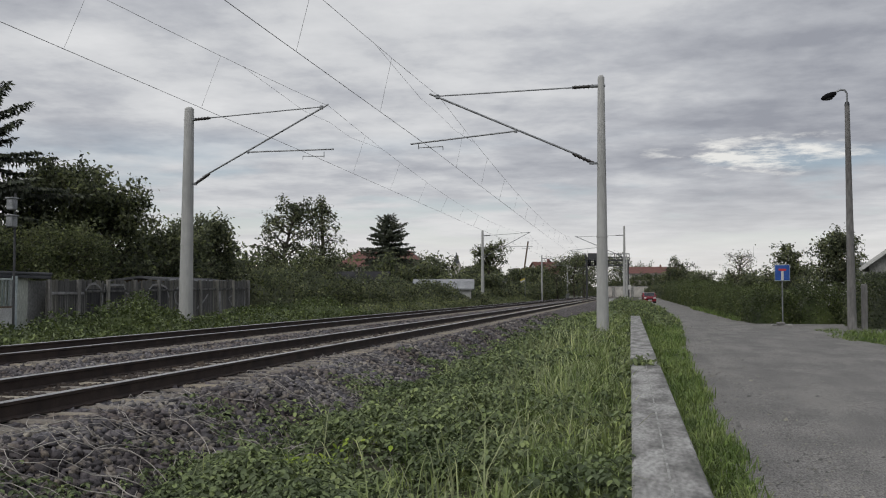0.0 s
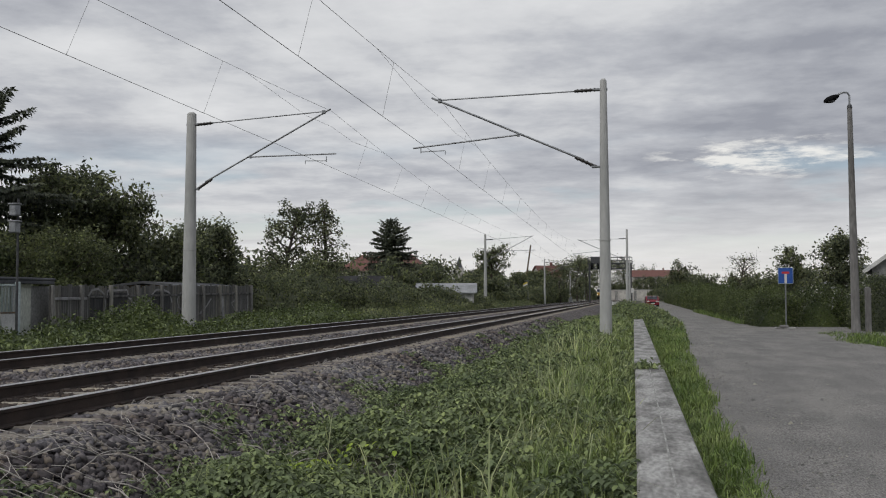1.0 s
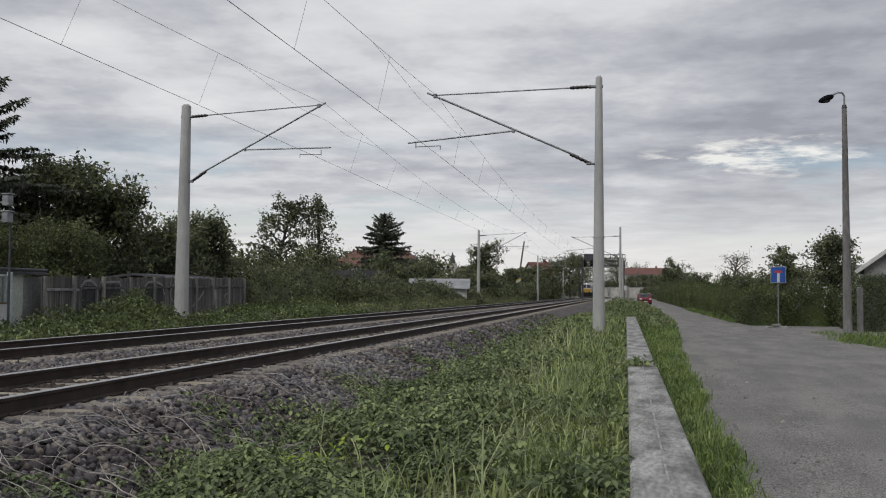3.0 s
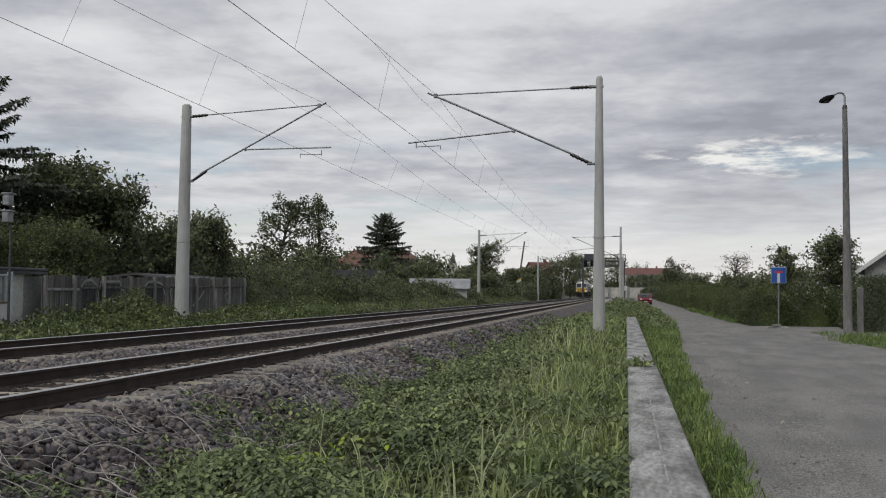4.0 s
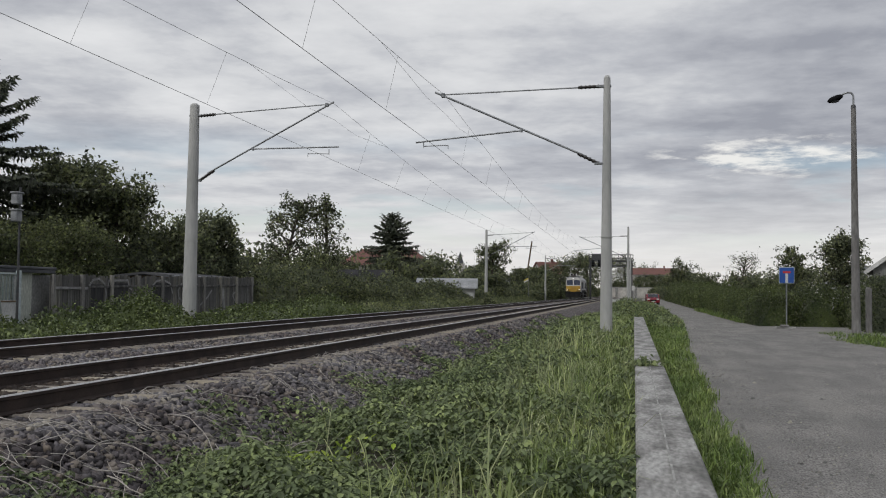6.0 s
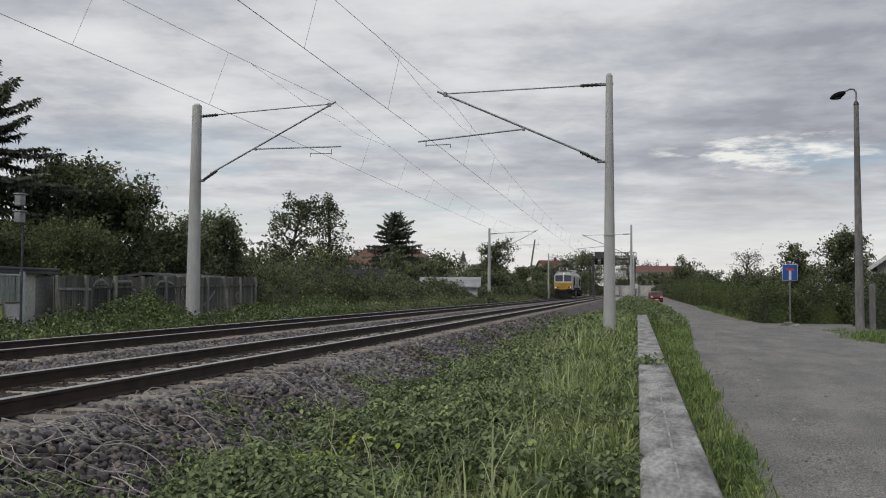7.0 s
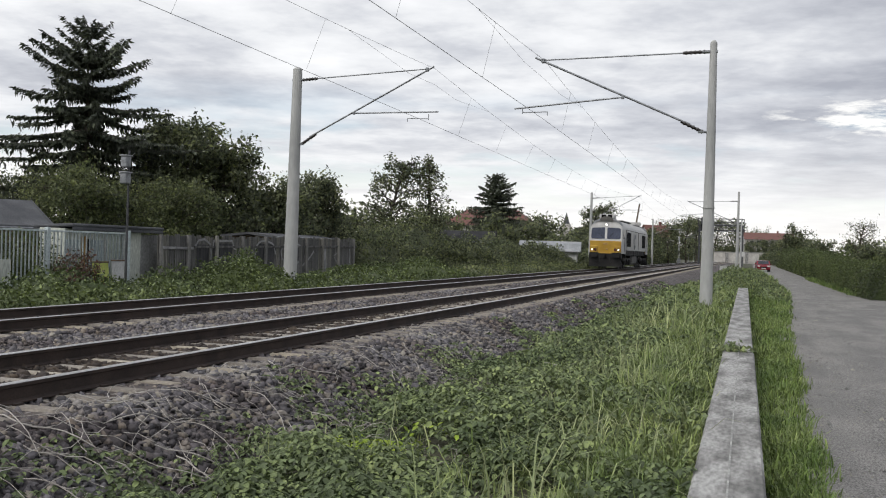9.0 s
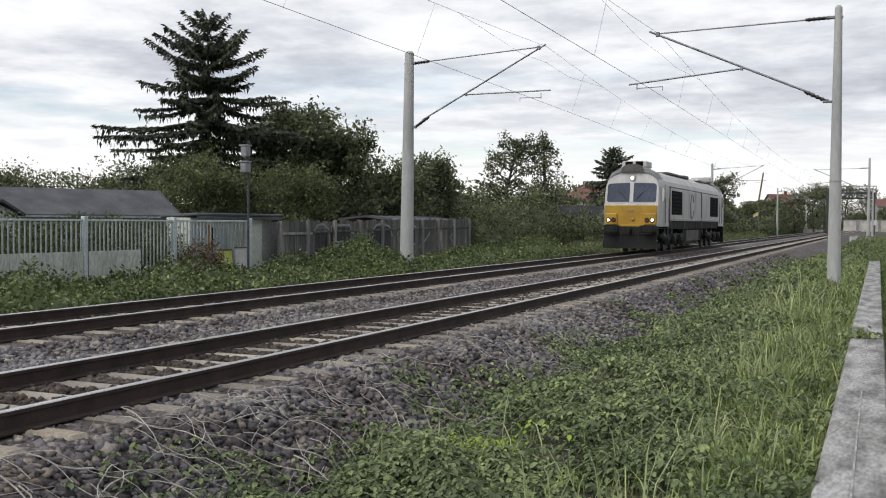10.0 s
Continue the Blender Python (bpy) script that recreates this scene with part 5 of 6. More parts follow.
gable_house("allotment_shed", "small shed with a pale grey roof and white gable", -17.7, 96.0, -0.3, 5.2, 3.2, 1.75, 2.5, M["white"], M["greyroof"], 8.0, 0.3, (("side", 0, 1.2, 0.8, 0.8),), category="shed")
gable_house("allotment_shed", "long dark shed with a low roof among bushes", -26.2, 97.2, -0.3, 5.0, 4.0, 2.4, 3.3, M["wood"], M["tar"], 8.0, 0.3, category="shed")
WIN2 = tuple(("front", u, v, 1.0, 1.4) for u in (-5, -2.5, 0, 2.5, 5) for v in (1.8, 4.3))
gable_house("town_house", "large house with a red hipped roof behind trees", -41.3, 168.0, -0.3, 14.6, 11.0, 5.6, 8.5, M["render"], M["redroof"], 4.0, 0.5, WIN2, chimney=False, hip=3.4)
gable_house("town_house", "white house with a steep red tiled roof in the distance", -21.9, 262.0, 0, 6.6, 6.0, 6.2, 8.9, M["render"], M["redroof"], 38.0, 0.4, WIN2[2:8], chimney=True)
gable_house("garden_house", "small gabled garden house among bushes", -22.5, 205.0, -0.3, 6.0, 7.0, 3.0, 5.0, M["greyroof"], M["greyroof"], 80.0, 0.4)
gable_house("apartment_building", "long pale apartment house with a red tiled roof", 8.0, 400.0, 0, 17.0, 11.0, 8.6, 11.0, M["render"], M["redroof"], 2.0, 0.6, tuple(("front", u, v, 1.3, 1.7) for u in (-6, -3.6, -1.2, 1.2, 3.6, 6) for v in (2, 4.6, 7.1)), chimney=True)
gable_house("house", "pale house with a low gabled roof behind the corner hedge", 17.85, 61.0, -0.4, 8.0, 8.2, 2.9, 5.9, M["grey_render"], M["felt"], 72.0, 0.4, (("back", 0, 1.6, 1.0, 1.2),), verge=M["white"])
gable_house("garden_house", "small white gabled house behind the hedge", 19.6, 92.0, -0.4, 5.0, 5.0, 2.6, 3.9, M["white"], M["greyroof"], 70.0, 0.4)


def build_spire():
    th = thing("church_tower", "slim dark church spire on the horizon", "church", pose(-76.3, 444.0, 0))
    part("tower", box(B(), (0, 0, 7), (3.6, 3.6, 14), 0.1), M["render"], th)
    part("spire", tube(B(), (0, 0, 14), (0, 0, 19.0), 1.6, 0.08, 8), M["felt"], th)


build_spire()


def build_bent_pole():
    th = thing("leaning_pole", "leaning dark pole above the roofs", "pole", pose(-23.8, 229.5, 0))
    part("pole", tube(B(), (-0.9, 0, 0), (0.9, 0, 12.6), 0.22, 0.16, 8), M["wood"], th)
    part("cap", tube(B(), (0.9, 0, 12.6), (0.93, 0, 12.8), 0.2, 0.1, 8), M["steel"], th)


build_bent_pole()


def build_gantry():
    """Signal bridge over one track, with a railed walkway."""
    th = thing("signal_gantry", "grey steel signal bridge with a railed walkway", "signal gantry", pose(0, 207.5, -0.4))
    for x in (-8.75, -0.5):
        for s in (-0.45, 0.45):
            part("leg", box(B(), (x, s, 4.0), (0.34, 0.3, 8.0), 0.02), M["darksteel"], th)
    for s in (-0.55, 0.55):
        for z in (7.0, 8.0):
            part("chord", box(B(), (-4.6, s, z), (8.9, 0.24, 0.24), 0.01), M["darksteel"], th)
        for i in range(9):
            a = -9.0 + i * 1.0
            part("brace", tube(B(), (a, s, 7.0 if i % 2 else 8.0), (a + 1.0, s, 8.0 if i % 2 else 7.0), 0.08, None, 6), M["darksteel"], th)
        for z in (8.6, 9.3):
            part("handrail", tube(B(), (-9.0, s, z), (-0.2, s, z), 0.06, None, 6), M["darksteel"], th)
        for i in range(7):
            part("railing_post", tube(B(), (-9.0 + i * 1.46, s, 8.0), (-9.0 + i * 1.46, s, 9.3), 0.06, None, 6), M["darksteel"], th)
    part("walkway", box(B(), (-4.6, 0, 8.1), (8.9, 1.2, 0.06), 0.01), M["darksteel"], th)
    part("equipment_cage", box(B(), (-7.4, 0, 8.7), (2.2, 1.2, 1.5), 0.05), M["darksteel"], th, "dark equipment cage")
    for x in (-8.2, -6.9):
        sg = part("signal", box(B(), (x, -0.75, 7.5), (0.6, 0.3, 1.3), 0.04), M["grille"], th, "black signal screen")
        part("lens", tube(B(), (x, -0.9, 7.9), (x, -0.98, 7.9), 0.12, None, 10), M["glass"], sg)


build_gantry()


def build_end_wall():
    th = thing("road_bridge", "pale plastered bridge wall at the end of the lane", "bridge", pose(3.5, 330, -0.4))
    part("wall", box(B(), (0, 0, 1.7), (26, 0.6, 3.4), 0.05), M["render"], th)
    part("coping", box(B(), (0, 0, 3.5), (26.2, 0.9, 0.2), 0.03), M["concrete"], th)
    for x in (-9, -3, 3, 9):
        part("pier", box(B(), (x, -0.4, 1.6), (0.9, 0.4, 3.2), 0.03), M["concrete"], th)


build_end_wall()


def build_signal_post(x, y, z, h, label, plate):
    th = thing("signal_post", label, "railway sign", pose(x, y, z))
    part("post", tube(B(), (0, 0, 0), (0, 0, h), 0.05, None, 8), M["steel"], th)
    part("plate", box(B(), (0, -0.07, h - 0.35), (0.42, 0.03, 0.7), 0.01), plate, th)
    part("bracket", box(B(), (0, -0.03, h - 0.35), (0.1, 0.08, 0.08), 0.005), M["darksteel"], th)


build_signal_post(-0.15, 152.5, -0.4, 2.6, "white railway sign plate on a grey post", M["white"])
build_signal_post(-13.6, 262.0, -0.4, 4.6, "grey railway signal post beside the tracks", M["grille"])


def build_cabinet(x, y):
    th = thing("trackside_cabinet", "grey trackside switch cabinet beside a mast", "cabinet", pose(x, y, -0.4))
    b = part("body", box(B(), (0, 0, 0.6), (0.7, 0.5, 1.2), 0.03), M["greyroof"], th)
    part("door", box(B(), (0, -0.26, 0.6), (0.6, 0.03, 1.0), 0.01), M["steel"], b)
    part("cap", box(B(), (0, 0, 1.23), (0.8, 0.6, 0.06), 0.02), M["steel"], th)


build_cabinet(-14.6, 240.0)


def build_flag():
    th = thing("garden_flag", "small yellow and white flag on a thin garden pole", "flag", pose(-16.0, 150.0, -0.4))
    part("pole", tube(B(), (0.6, 0, 0), (0.6, 0, 3.9), 0.03, None, 6), M["steel"], th)
    part("cloth", box(B(), (0.22, 0, 3.36), (0.7, 0.03, 0.22), 0.008, Matrix.Rotation(-0.45, 4, "Y")), M["flagyellow"], th, "yellow half of the cloth")
    part("cloth", box(B(), (0.22, 0, 3.15), (0.7, 0.03, 0.22), 0.008, Matrix.Rotation(-0.45, 4, "Y")), M["white"], th, "white half of the cloth")


build_flag()


def build_kerb_block():
    th = thing("concrete_block", "pale concrete block lying in the weeds beside the lane", "concrete block", pose(-1.2, 95.0, -0.4, 0, 0, 12))
    part("block", box(B(), (0, 0, 0.45), (1.5, 0.8, 0.9), 0.06), M["white"], th)
    part("lid", box(B(), (0, 0, 0.93), (1.56, 0.86, 0.07), 0.02), M["concrete"], th)


build_kerb_block()

# ---- lane side things ----


def build_street_lamp():
    th = thing("street_lamp", "tall dark concrete street lamp with a hooked arm", "street lamp", pose(7.92, 39.3, -0.42))
    part("post", tube(B(), (0, 0, -0.2), (-0.05, 0, 8.35), 0.165, 0.085, 14), M["lamppost"], th)
    part("collar", tube(B(), (-0.05, 0, 8.3), (-0.05, 0, 8.42), 0.1, 0.07, 12), M["darksteel"], th)
    bm = B()
    pts = [Vector((-0.05, 0, 8.4)), Vector((-0.05, 0, 8.75)), Vector((-0.12, 0, 8.87)), Vector((-0.28, 0, 8.88)), Vector((-0.5, 0, 8.78))]
    limb(bm, pts, 0.035, 0.035, 8)
    part("arm", bm, M["steel"], th, "bent steel arm")
    bm = B()
    bmesh.ops.create_uvsphere(bm, u_segments=14, v_segments=8, radius=1.0)
    bmesh.ops.transform(bm, matrix=Matrix.Translation((-0.68, 0, 8.66)) @ Matrix.Rotation(radians(-22), 4, "Y") @ Matrix.Diagonal((0.30, 0.15, 0.12, 1)), verts=bm.verts)
    hd = part("lamp_head", bm, M["grille"], th, "dark bulbous lamp head", smooth=True)
    bm = B()
    bmesh.ops.create_uvsphere(bm, u_segments=12, v_segments=6, radius=1.0)
    bmesh.ops.transform(bm, matrix=Matrix.Translation((-0.74, 0, 8.58)) @ Matrix.Diagonal((0.2, 0.12, 0.08, 1)), verts=bm.verts)
    part("glass_bowl", bm, M["darksteel"], hd, smooth=True)


build_street_lamp()


def build_stub():
    th = thing("stub_post", "short brown concrete stub post beside the lamp", "post", pose(8.5, 40.0, -0.45))
    part("post", box(B(), (0, 0, 0.85), (0.2, 0.18, 1.75), 0.02), M["lamppost"], th)
    part("cap", box(B(), (0, 0, 1.74), (0.18, 0.16, 0.05), 0.02), M["concrete"], th)


build_stub()


def build_dead_end_sign():
    th = thing("dead_end_sign", "blue dead-end road sign with white bar and red top", "road sign", pose(6.15, 43.9, -0.4))
    pst = part("post", tube(B(), (0, 0, 0), (0, 0, 2.55), 0.03, None, 8), M["steel"], th)
    pl = part("plate", box(B(), (0, -0.05, 2.22), (0.58, 0.025, 0.64), 0.01), M["signblue"], th)
    part("border", box(B(), (0, -0.045, 2.22), (0.61, 0.02, 0.67), 0.01), M["barpaint"], th)
    part("stem", box(B(), (0, -0.066, 2.10), (0.10, 0.008, 0.38)), M["white"], pl, "white stem of the symbol")
    part("bar", box(B(), (0, -0.066, 2.345), (0.30, 0.008, 0.085)), M["signred"], pl, "red bar of the symbol")
    foot = part("foot", box(B(), (-0.05, 0, 0.05), (0.8, 0.4, 0.12), 0.03), M["concrete"], th, "pale concrete foot slab")
    part("foot_block", box(B(), (-0.1, -0.1, 0.14), (0.35, 0.25, 0.1), 0.03), M["lamppost"], foot)


build_dead_end_sign()


def build_car():
    th = thing("car", "small red hatchback parked beside the lane", "car", pose(2.35, 137, -0.38, 0, 0, 3))
    prof = [(-1.95, 0.25), (1.95, 0.25), (1.98, 0.6), (1.9, 0.85), (1.2, 0.95), (0.55, 1.38), (-1.2, 1.42), (-1.85, 0.98), (-1.98, 0.7)]
    bm = prism(B(), [(-u, v) for u, v in prof], -0.82, 0.82, "x")
    bmesh.ops.bevel(bm, geom=bm.edges[:], offset=0.06, segments=2, affect="EDGES", profile=0.5)
    body = part("body", bm, M["carred"], th, smooth=False)
    part("windscreen", prism(B(), [(-1.16, 0.97), (-0.58, 1.34), (-0.60, 1.37), (-1.20, 0.99)], -0.66, 0.66, "x"), M["glass"], th)
    for s in (-1, 1):
        part("side_window", box(B(), (s * 0.815, 0.2, 1.15), (0.03, 1.6, 0.3), 0.01), M["glass"], th)
        part("headlight", box(B(), (s * 0.6, -1.93, 0.7), (0.32, 0.1, 0.16), 0.03), M["white"], th)
        part("mirror", box(B(), (s * 0.92, -0.75, 1.0), (0.16, 0.08, 0.12), 0.02), M["carred"], th)
        for yy in (-1.25, 1.25):
            w = part("wheel", tube(B(), (s * 0.66, yy, 0.3), (s * 0.84, yy, 0.3), 0.3, None, 16), M["rubber"], th)
            part("rim", tube(B(), (s * 0.835, yy, 0.3), (s * 0.85, yy, 0.3), 0.18, None, 12), M["steel"], w)
    part("grille", box(B(), (0, -1.97, 0.55), (0.8, 0.05, 0.16), 0.01), M["grille"], th)
    part("bumper", box(B(), (0, -1.97, 0.36), (1.6, 0.12, 0.18), 0.03), M["carred"], th)
    part("number_plate", box(B(), (0, -2.04, 0.42), (0.5, 0.02, 0.11), 0.004), M["white"], th)


build_car()

# ---- locomotive ----


def build_loco():
    th = thing("locomotive", "silver-grey diesel locomotive with a yellow front panel and lit headlights", "locomotive", pose(FAR_X, 49.7, 0))
    th.scale = (1.03, 1.0, 1.10)
    L = 22.4
    W = 1.32
    hull = [(-W, 1.46), (-W, 2.95), (-1.22, 3.25), (-0.95, 3.55), (-0.5, 3.74), (0, 3.8), (0.5, 3.74), (0.95, 3.55), (1.22, 3.25), (W, 2.95), (W, 1.46)]
    # long engine body between the two cabs
    bm = prism(B(), hull, 2.6, L - 2.6)
    part("engine_body", bm, M["locosilver"], th)

    def cab(front):
        """Cab shell with raked front; front 0 looks to -y."""
        f = pose(0, 0, 0) if front else Matrix.Translation((0, L, 0)) @ Matrix.Rotation(math.pi, 4, "Z")
        bm = B()
        # sections: y at which each profile point starts, raked above the yellow panel
        def rake(z):
            return 0.0 if z < 2.1 else (z - 2.1) * 0.24
        head = [(-1.29, 1.18), (-1.31, 2.1), (-1.29, 2.95), (-1.16, 3.28), (-0.88, 3.52), (-0.46, 3.66), (0, 3.7), (0.46, 3.66), (0.88, 3.52), (1.16, 3.28), (1.29, 2.95), (1.31, 2.1), (1.29, 1.18)]
        back = [(-W, 1.18), (-W, 2.1), (-W, 2.95), (-1.22, 3.25), (-0.95, 3.55), (-0.5, 3.74), (0, 3.8), (0.5, 3.74), (0.95, 3.55), (1.22, 3.25), (W, 2.95), (W, 2.1), (W, 1.18)]
        va = [bm.verts.new((u * 0.985, rake(v), v)) for u, v in head]
        vm = [bm.verts.new((u, rake(v) + 0.18, v)) for u, v in back]
        vb = [bm.verts.new((u, 2.6, v)) for u, v in back]
        for p, q in ((va, vm), (vm, vb)):
            for i in range(len(p) - 1):
                bm.faces.new((p[i], q[i], q[i + 1], p[i + 1]))
        # front face in strips, so that the rake stays flat
        n = len(va)
        for i in range(n // 2):
            j = n - 1 - i
            if j - i > 1:
                bm.faces.new([va[i], va[i + 1], va[j - 1], va[j]] if j - 1 != i + 1 else [va[i], va[i + 1], va[j]])
        bmesh.ops.recalc_face_normals(bm, faces=bm.faces[:])
        shell = part("cab", bm, M["locosilver"], th, m=f)
        # yellow nose panel, slightly proud, with lower cut-outs
        bm = prism(B(), [(-1.24, 1.30), (-0.7, 1.28), (-0.6, 1.16), (0.6, 1.16), (0.7, 1.28), (1.24, 1.30), (1.25, 2.12), (-1.25, 2.12)], -0.05, 0.03)
        bmesh.ops.bevel(bm, geom=bm.edges[:], offset=0.02, segments=1, affect="EDGES", profile=0.5)
        pn = part("nose_panel", bm, M["locoyellow"], shell, "yellow nose panel")
        part("nose_badge", box(B(), (0, -0.06, 1.9), (0.34, 0.02, 0.14), 0.01), M["ochre"], shell)
        part("jumper_cover", box(B(), (0.1, -0.08, 1.5), (0.16, 0.08, 0.12), 0.02), M["ochre"], shell)
        part("nose_step", box(B(), (0, -0.09, 1.2), (0.9, 0.12, 0.1), 0.02), M["locoyellow"], shell)
        rk = Matrix.Rotation(math.atan(-0.24), 4, "X")
        for s in (-1, 1):
            bm = prism(B(), [(-0.54, -0.36), (-0.5, -0.42), (0.5, -0.42), (0.55, -0.36), (0.55, 0.34), (0.46, 0.42), (-0.48, 0.46), (-0.54, 0.40)] if s > 0 else [(0.54, -0.36), (0.5, -0.42), (-0.5, -0.42), (-0.55, -0.36), (-0.55, 0.34), (-0.46, 0.42), (0.48, 0.46), (0.54, 0.40)], -0.02, 0.02)
            bmesh.ops.transform(bm, matrix=Matrix.Translation((s * 0.62, rake(2.68) - 0.01, 2.68)) @ rk, verts=bm.verts)
            part("windscreen", bm, M["cab_glass"], shell, "dark windscreen pane")
            part("wiper", tube(B(), (s * 0.2, rake(2.35) - 0.05, 2.34), (s * 0.6, rake(2.75) - 0.05, 2.75), 0.012, None, 5), M["grille"], shell)
            cl = part("lamp_pod", box(B(), (s * 0.93, -0.09, 1.50), (0.60, 0.12, 0.52), 0.04), M["locoyellow"], shell, "yellow lamp pod")
            for q in (1.05, 0.80):
                part("lamp_rim", tube(B(), (s * q, -0.14, 1.46), (s * q, -0.17, 1.46), 0.115, None, 16), M["locodark"], cl, "dark lamp rim")
            part("headlight", tube(B(), (s * 1.05, -0.165, 1.46), (s * 1.05, -0.19, 1.46), 0.062, None, 14), (M["lamp_on"] if s > 0 else M["lamp_dim"]) if front else M["glass"], cl, "lit round headlight" if front else "")
            part("marker_light", tube(B(), (s * 0.80, -0.165, 1.46), (s * 0.80, -0.185, 1.46), 0.075, None, 14), M["tail_lamp"], cl, "dull red tail lamp")
            part("cab_window", box(B(), (s * 1.325, 0.95, 2.62), (0.02, 0.55, 0.62), 0.008), M["glass"], shell)
            part("cab_door", box(B(), (s * 1.33, 1.85, 2.15), (0.025, 0.66, 1.9), 0.008), M["locosilver"], shell)
            part("grab_rail", tube(B(), (s * 1.37, 1.45, 1.35), (s * 1.37, 1.45, 2.5), 0.018, None, 6), M["steel"], shell)
            part("grab_rail", tube(B(), (s * 1.37, 2.3, 1.35), (s * 1.37, 2.3, 2.5), 0.018, None, 6), M["steel"], shell)
        top = part("top_lamp", tube(B(), (0, rake(3.3) - 0.08, 3.34), (0, rake(3.3) + 0.1, 3.34), 0.15, None, 14), M["greyroof"], shell)
        part("top_lens", tube(B(), (0, rake(3.3) - 0.11, 3.34), (0, rake(3.3) - 0.08, 3.34), 0.075, None, 14), M["lamp_on"] if front else M["glass"], top, "lit round headlight" if front else "")
        part("centre_post", box(B(), (0, rake(2.68) - 0.02, 2.68), (0.18, 0.03, 0.95), 0.008, rk), M["locosilver"], shell)
        part("brow", prism(B(), [(-1.2, 3.28), (-0.9, 3.50), (-0.46, 3.64), (0.46, 3.64), (0.9, 3.50), (1.2, 3.28), (1.0, 3.60), (0.5, 3.84), (0.0, 3.92), (-0.5, 3.84), (-1.0, 3.60)], 0.28, 1.5), M["greyroof"], shell, "grey roof brow")
        part("horn_cover", prism(B(), [(-0.55, 3.62), (0.55, 3.62), (0.45, 3.86), (0.2, 3.96), (-0.2, 3.96), (-0.45, 3.86)], 0.2, 0.5), M["locotank"], shell, "dark horn cover")
        ac = part("roof_unit", box(B(), (-0.1, 1.7, 4.0), (1.2, 1.3, 0.3), 0.05), M["locosilver"], shell, "grey roof air unit")
        for q in (-0.25, 0.25):
            part("fan_grille", box(B(), (-0.1 + q, 1.04, 4.02), (0.36, 0.03, 0.2), 0.01), M["grille"], ac)
        # buffer beam, buffers, coupling, plough
        bb = part("buffer_beam", box(B(), (0, 0.0, 0.98), (2.56, 0.3, 0.46), 0.03), M["locodark"], shell, "black buffer beam")
        for s in (-1, 1):
            part("buffer", tube(B(), (s * 0.875, -0.1, 1.04), (s * 0.875, -0.52, 1.04), 0.12, None, 12), M["locodark"], bb)
            part("buffer_head", box(B(), (s * 0.875, -0.56, 1.04), (0.52, 0.06, 0.36), 0.06), M["locodark"], bb)
            part("hose", tube(B(), (s * 0.4, -0.2, 0.95), (s * 0.45, -0.28, 0.5), 0.03, None, 6), M["rubber"], bb)
            part("buffer_housing", box(B(), (s * 0.9, -0.12, 1.06), (0.72, 0.3, 0.36), 0.05), M["locodark"], bb)
            part("step_plate", box(B(), (s * 1.15, -0.18, 0.55), (0.34, 0.05, 0.03), 0.005), M["greyroof"], bb)
        part("coupling", box(B(), (0, -0.3, 0.98), (0.14, 0.4, 0.24), 0.03), M["locodark"], bb)
        part("plough", prism(B(), [(-1.3, 0.2), (1.3, 0.2), (1.25, 0.76), (-1.25, 0.76)], -0.22, 0.0), M["locodark"], bb)
        return shell

    cab(True)
    cab(False)
    for s in (-1, 1):
        x = s * (W + 0.012)
        part("sill", box(B(), (s * 1.22, L / 2, 1.26), (0.06, L - 5.0, 0.40), 0.01), M["locodark"], th)
        for q in range(9):
            part("sill_rib", box(B(), (s * 1.26, 3.4 + q * 1.95, 1.26), (0.05, 0.08, 0.38), 0.01), M["locotank"], th)
        part("waist_rail", box(B(), (s * 1.335, L / 2, 1.55), (0.035, L - 5.4, 0.06), 0.008), M["locosilver"], th)
        part("roof_rail", box(B(), (s * 1.29, L / 2, 3.02), (0.05, L - 5.4, 0.05), 0.008), M["locotank"], th)
        for y0, w, z0, h in ((3.3, 2.9, 2.3, 1.12), (16.2, 3.2, 2.3, 1.12)):
            g = part("side_grille", box(B(), (x, y0 + w / 2, z0), (0.03, w, h), 0.01), M["grille"], th, "black louvred side grille")
            for i in range(6):
                part("louvre", box(B(), (s * (W + 0.035), y0 + w / 2, z0 - 0.46 + i * 0.18), (0.02, w - 0.1, 0.02)), M["locodark"], g)
        for y0 in (6.4, 8.4, 10.4, 12.9, 14.5):
            part("body_panel", box(B(), (x, y0 + 0.75, 2.25), (0.014, 1.45, 1.2), 0.006), M["locosilver"], th)
        part("door_pillar", box(B(), (s * 1.335, 2.75, 2.15), (0.03, 0.14, 1.75), 0.008), M["locotank"], th)
        part("door_pillar", box(B(), (s * 1.335, 12.7, 2.15), (0.03, 0.12, 1.75), 0.008), M["locotank"], th)
        # plain ring emblem
        bm = B()
        for i in range(16):
            if i in (0, 15):
                continue
            a, b = 2 * math.pi * i / 16, 2 * math.pi * (i + 1) / 16
            tube(bm, (s * (W + 0.03), 9.3 + 0.5 * math.cos(a), 2.2 + 0.62 * math.sin(a)), (s * (W + 0.03), 9.3 + 0.5 * math.cos(b), 2.2 + 0.62 * math.sin(b)), 0.035, None, 5)
        part("emblem_ring", bm, M["greyroof"], th, "grey ring emblem")
        for yc in (4.2, L - 4.2):
            part("bogie_frame", box(B(), (s * 1.12, yc, 0.68), (0.16, 4.9, 0.34), 0.05), M["locodark"], th)
            for dy in (-1.9, 0, 1.9):
                ab = part("axle_box", box(B(), (s * 1.22, yc + dy, 0.55), (0.18, 0.5, 0.42), 0.05), M["locodark"], th)
                part("axle_cap", tube(B(), (s * 1.3, yc + dy, 0.53), (s * 1.36, yc + dy, 0.53), 0.13, None, 10), M["locodark"], ab)
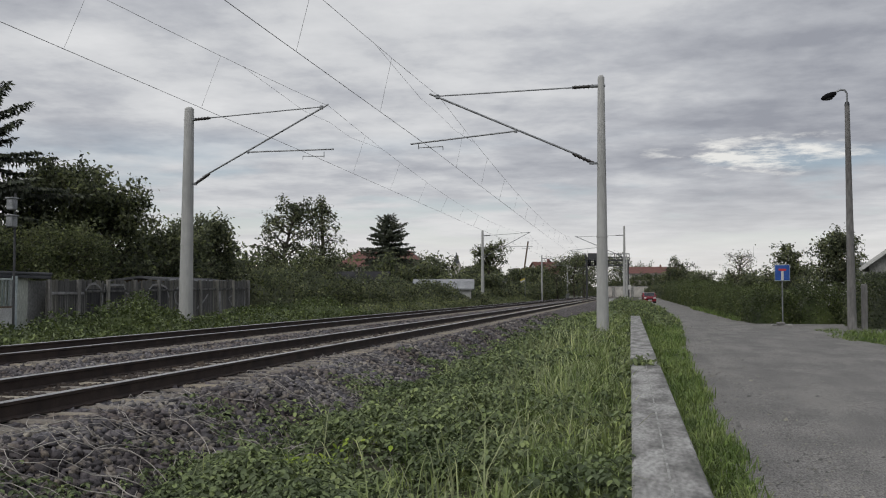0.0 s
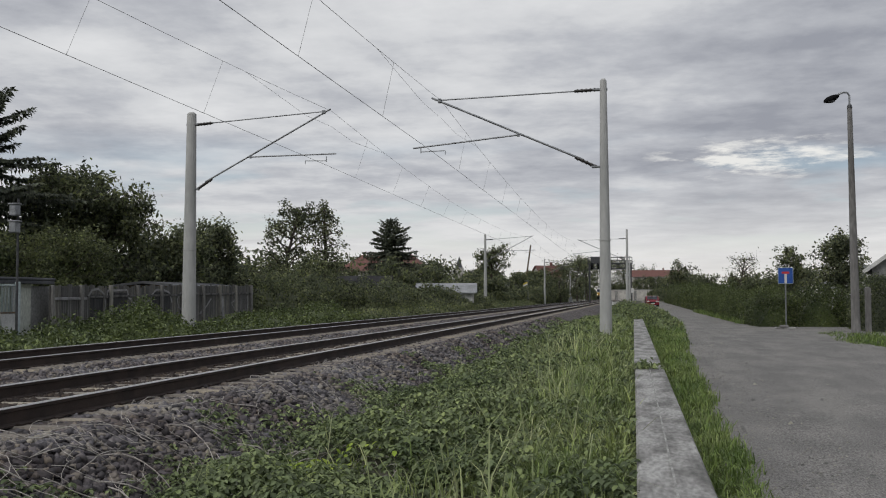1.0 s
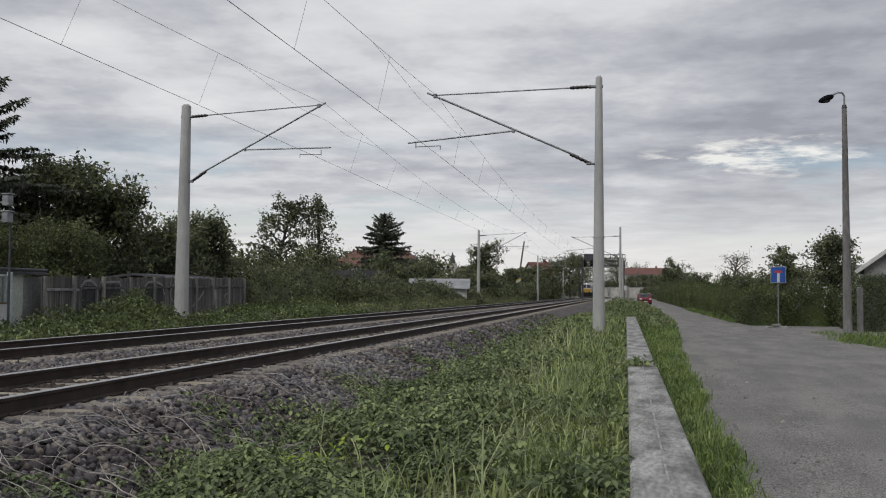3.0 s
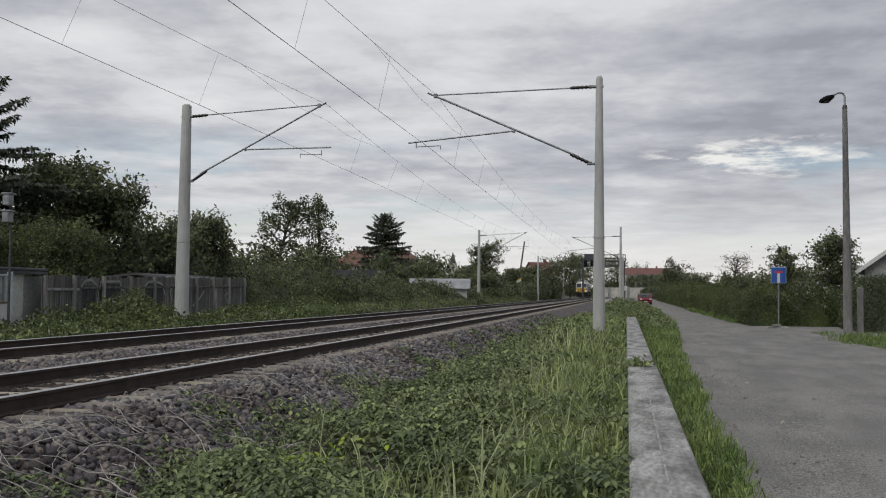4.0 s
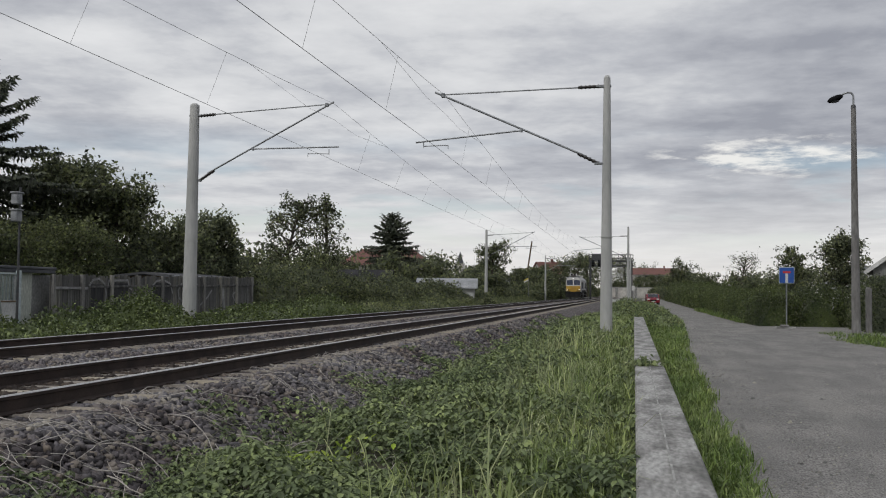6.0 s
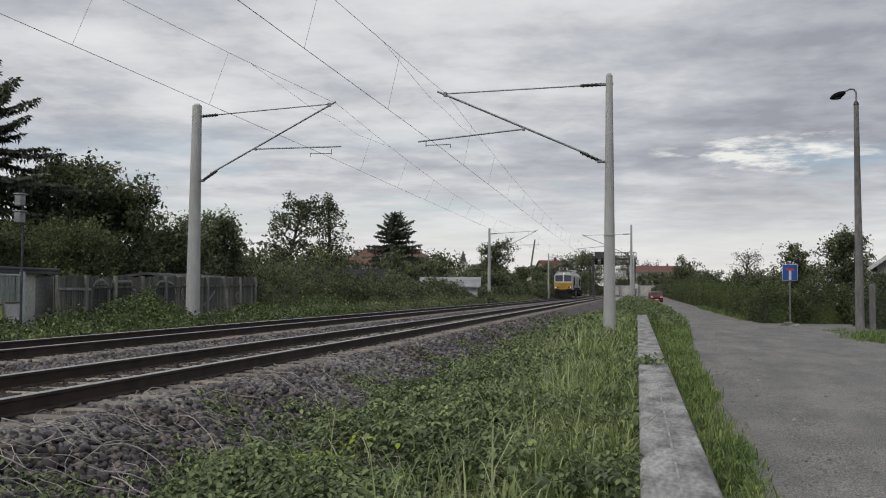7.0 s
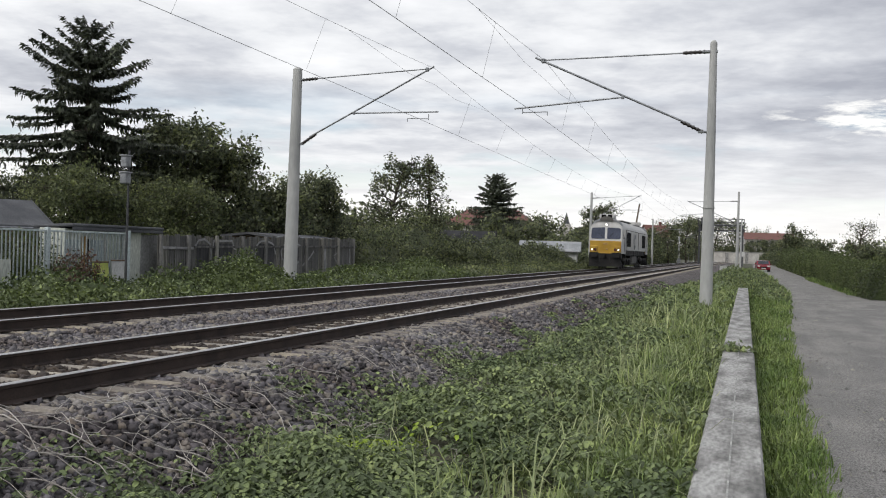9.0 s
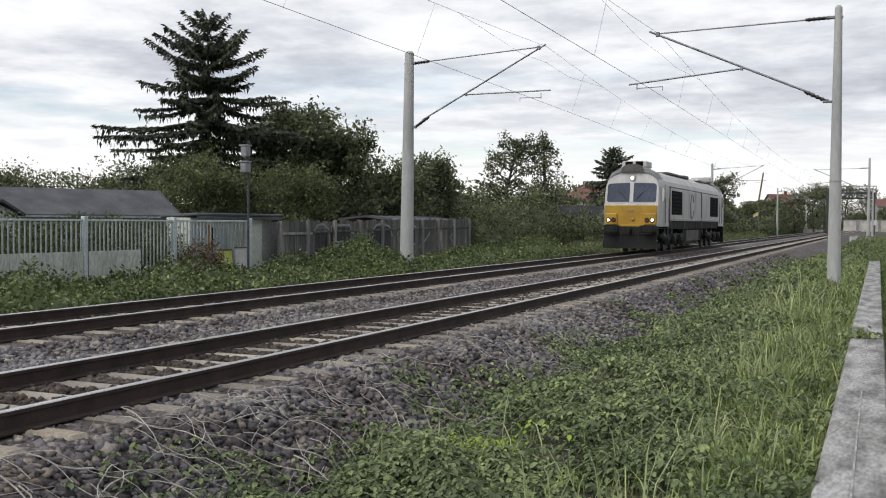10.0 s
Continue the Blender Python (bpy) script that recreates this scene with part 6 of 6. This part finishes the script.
                part("spring", tube(B(), (s * 1.2, yc + dy + 0.5, 0.45), (s * 1.2, yc + dy + 0.5, 0.85), 0.11, None, 10), M["locotank"], th)
            part("brake_cylinder", tube(B(), (s * 1.2, yc - 2.6, 0.75), (s * 1.2, yc - 2.2, 0.75), 0.12, None, 10), M["locotank"], th)
            for dy in (-1.0, 1.0):
                part("sand_pipe", tube(B(), (s * 0.95, yc + dy * 2.7, 0.9), (s * 0.8, yc + dy * 2.3, 0.12), 0.025, None, 6), M["locotank"], th)
        part("ladder", box(B(), (s * 1.25, 2.6, 0.8), (0.08, 0.5, 0.7), 0.01), M["locodark"], th)
    for yc in (4.2, L - 4.2):
        for dy in (-1.9, 0, 1.9):
            for s in (-1, 1):
                w = part("wheel", tube(B(), (s * 0.68, yc + dy, 0.53), (s * 0.82, yc + dy, 0.53), 0.53, None, 28), M["locodark"], th)
                part("tyre", tube(B(), (s * 0.69, yc + dy, 0.53), (s * 0.825, yc + dy, 0.53), 0.535, None, 28), M["darksteel"], w)
            part("axle", tube(B(), (-0.9, yc + dy, 0.53), (0.9, yc + dy, 0.53), 0.1, None, 10), M["locodark"], th)
    bm = prism(B(), [(-1.25, 0.45), (-1.1, 0.28), (1.1, 0.28), (1.25, 0.45), (1.25, 1.0), (-1.25, 1.0)], 8.2, 12.2)
    part("fuel_tank", bm, M["locotank"], th, "dusty grey fuel tank")
    part("equipment_box", box(B(), (0, 7.7, 0.72), (2.4, 0.7, 0.6), 0.04), M["locodark"], th)
    part("equipment_box", box(B(), (0, 12.8, 0.72), (2.4, 0.8, 0.6), 0.04), M["locodark"], th)
    part("roof_grille", box(B(), (0, 9.0, 3.8), (1.3, 6.5, 0.1), 0.02), M["locotank"], th, "dark roof radiator grille")
    part("exhaust", box(B(), (0, 13.4, 3.86), (0.7, 1.1, 0.22), 0.03), M["locodark"], th)
    part("roof_hatch", box(B(), (0, 16.4, 3.8), (1.6, 2.8, 0.12), 0.03), M["locosilver"], th)
    return th


loco = build_loco()


def motions():
    rows = []
    for i in range(21):
        t = i * 0.5
        u = 10.0 - t
        rows.append((t, pose(FAR_X, 49.7 + 34.6 * u - 0.2 * u * u, 0)))
    walk(loco, rows)


motions()
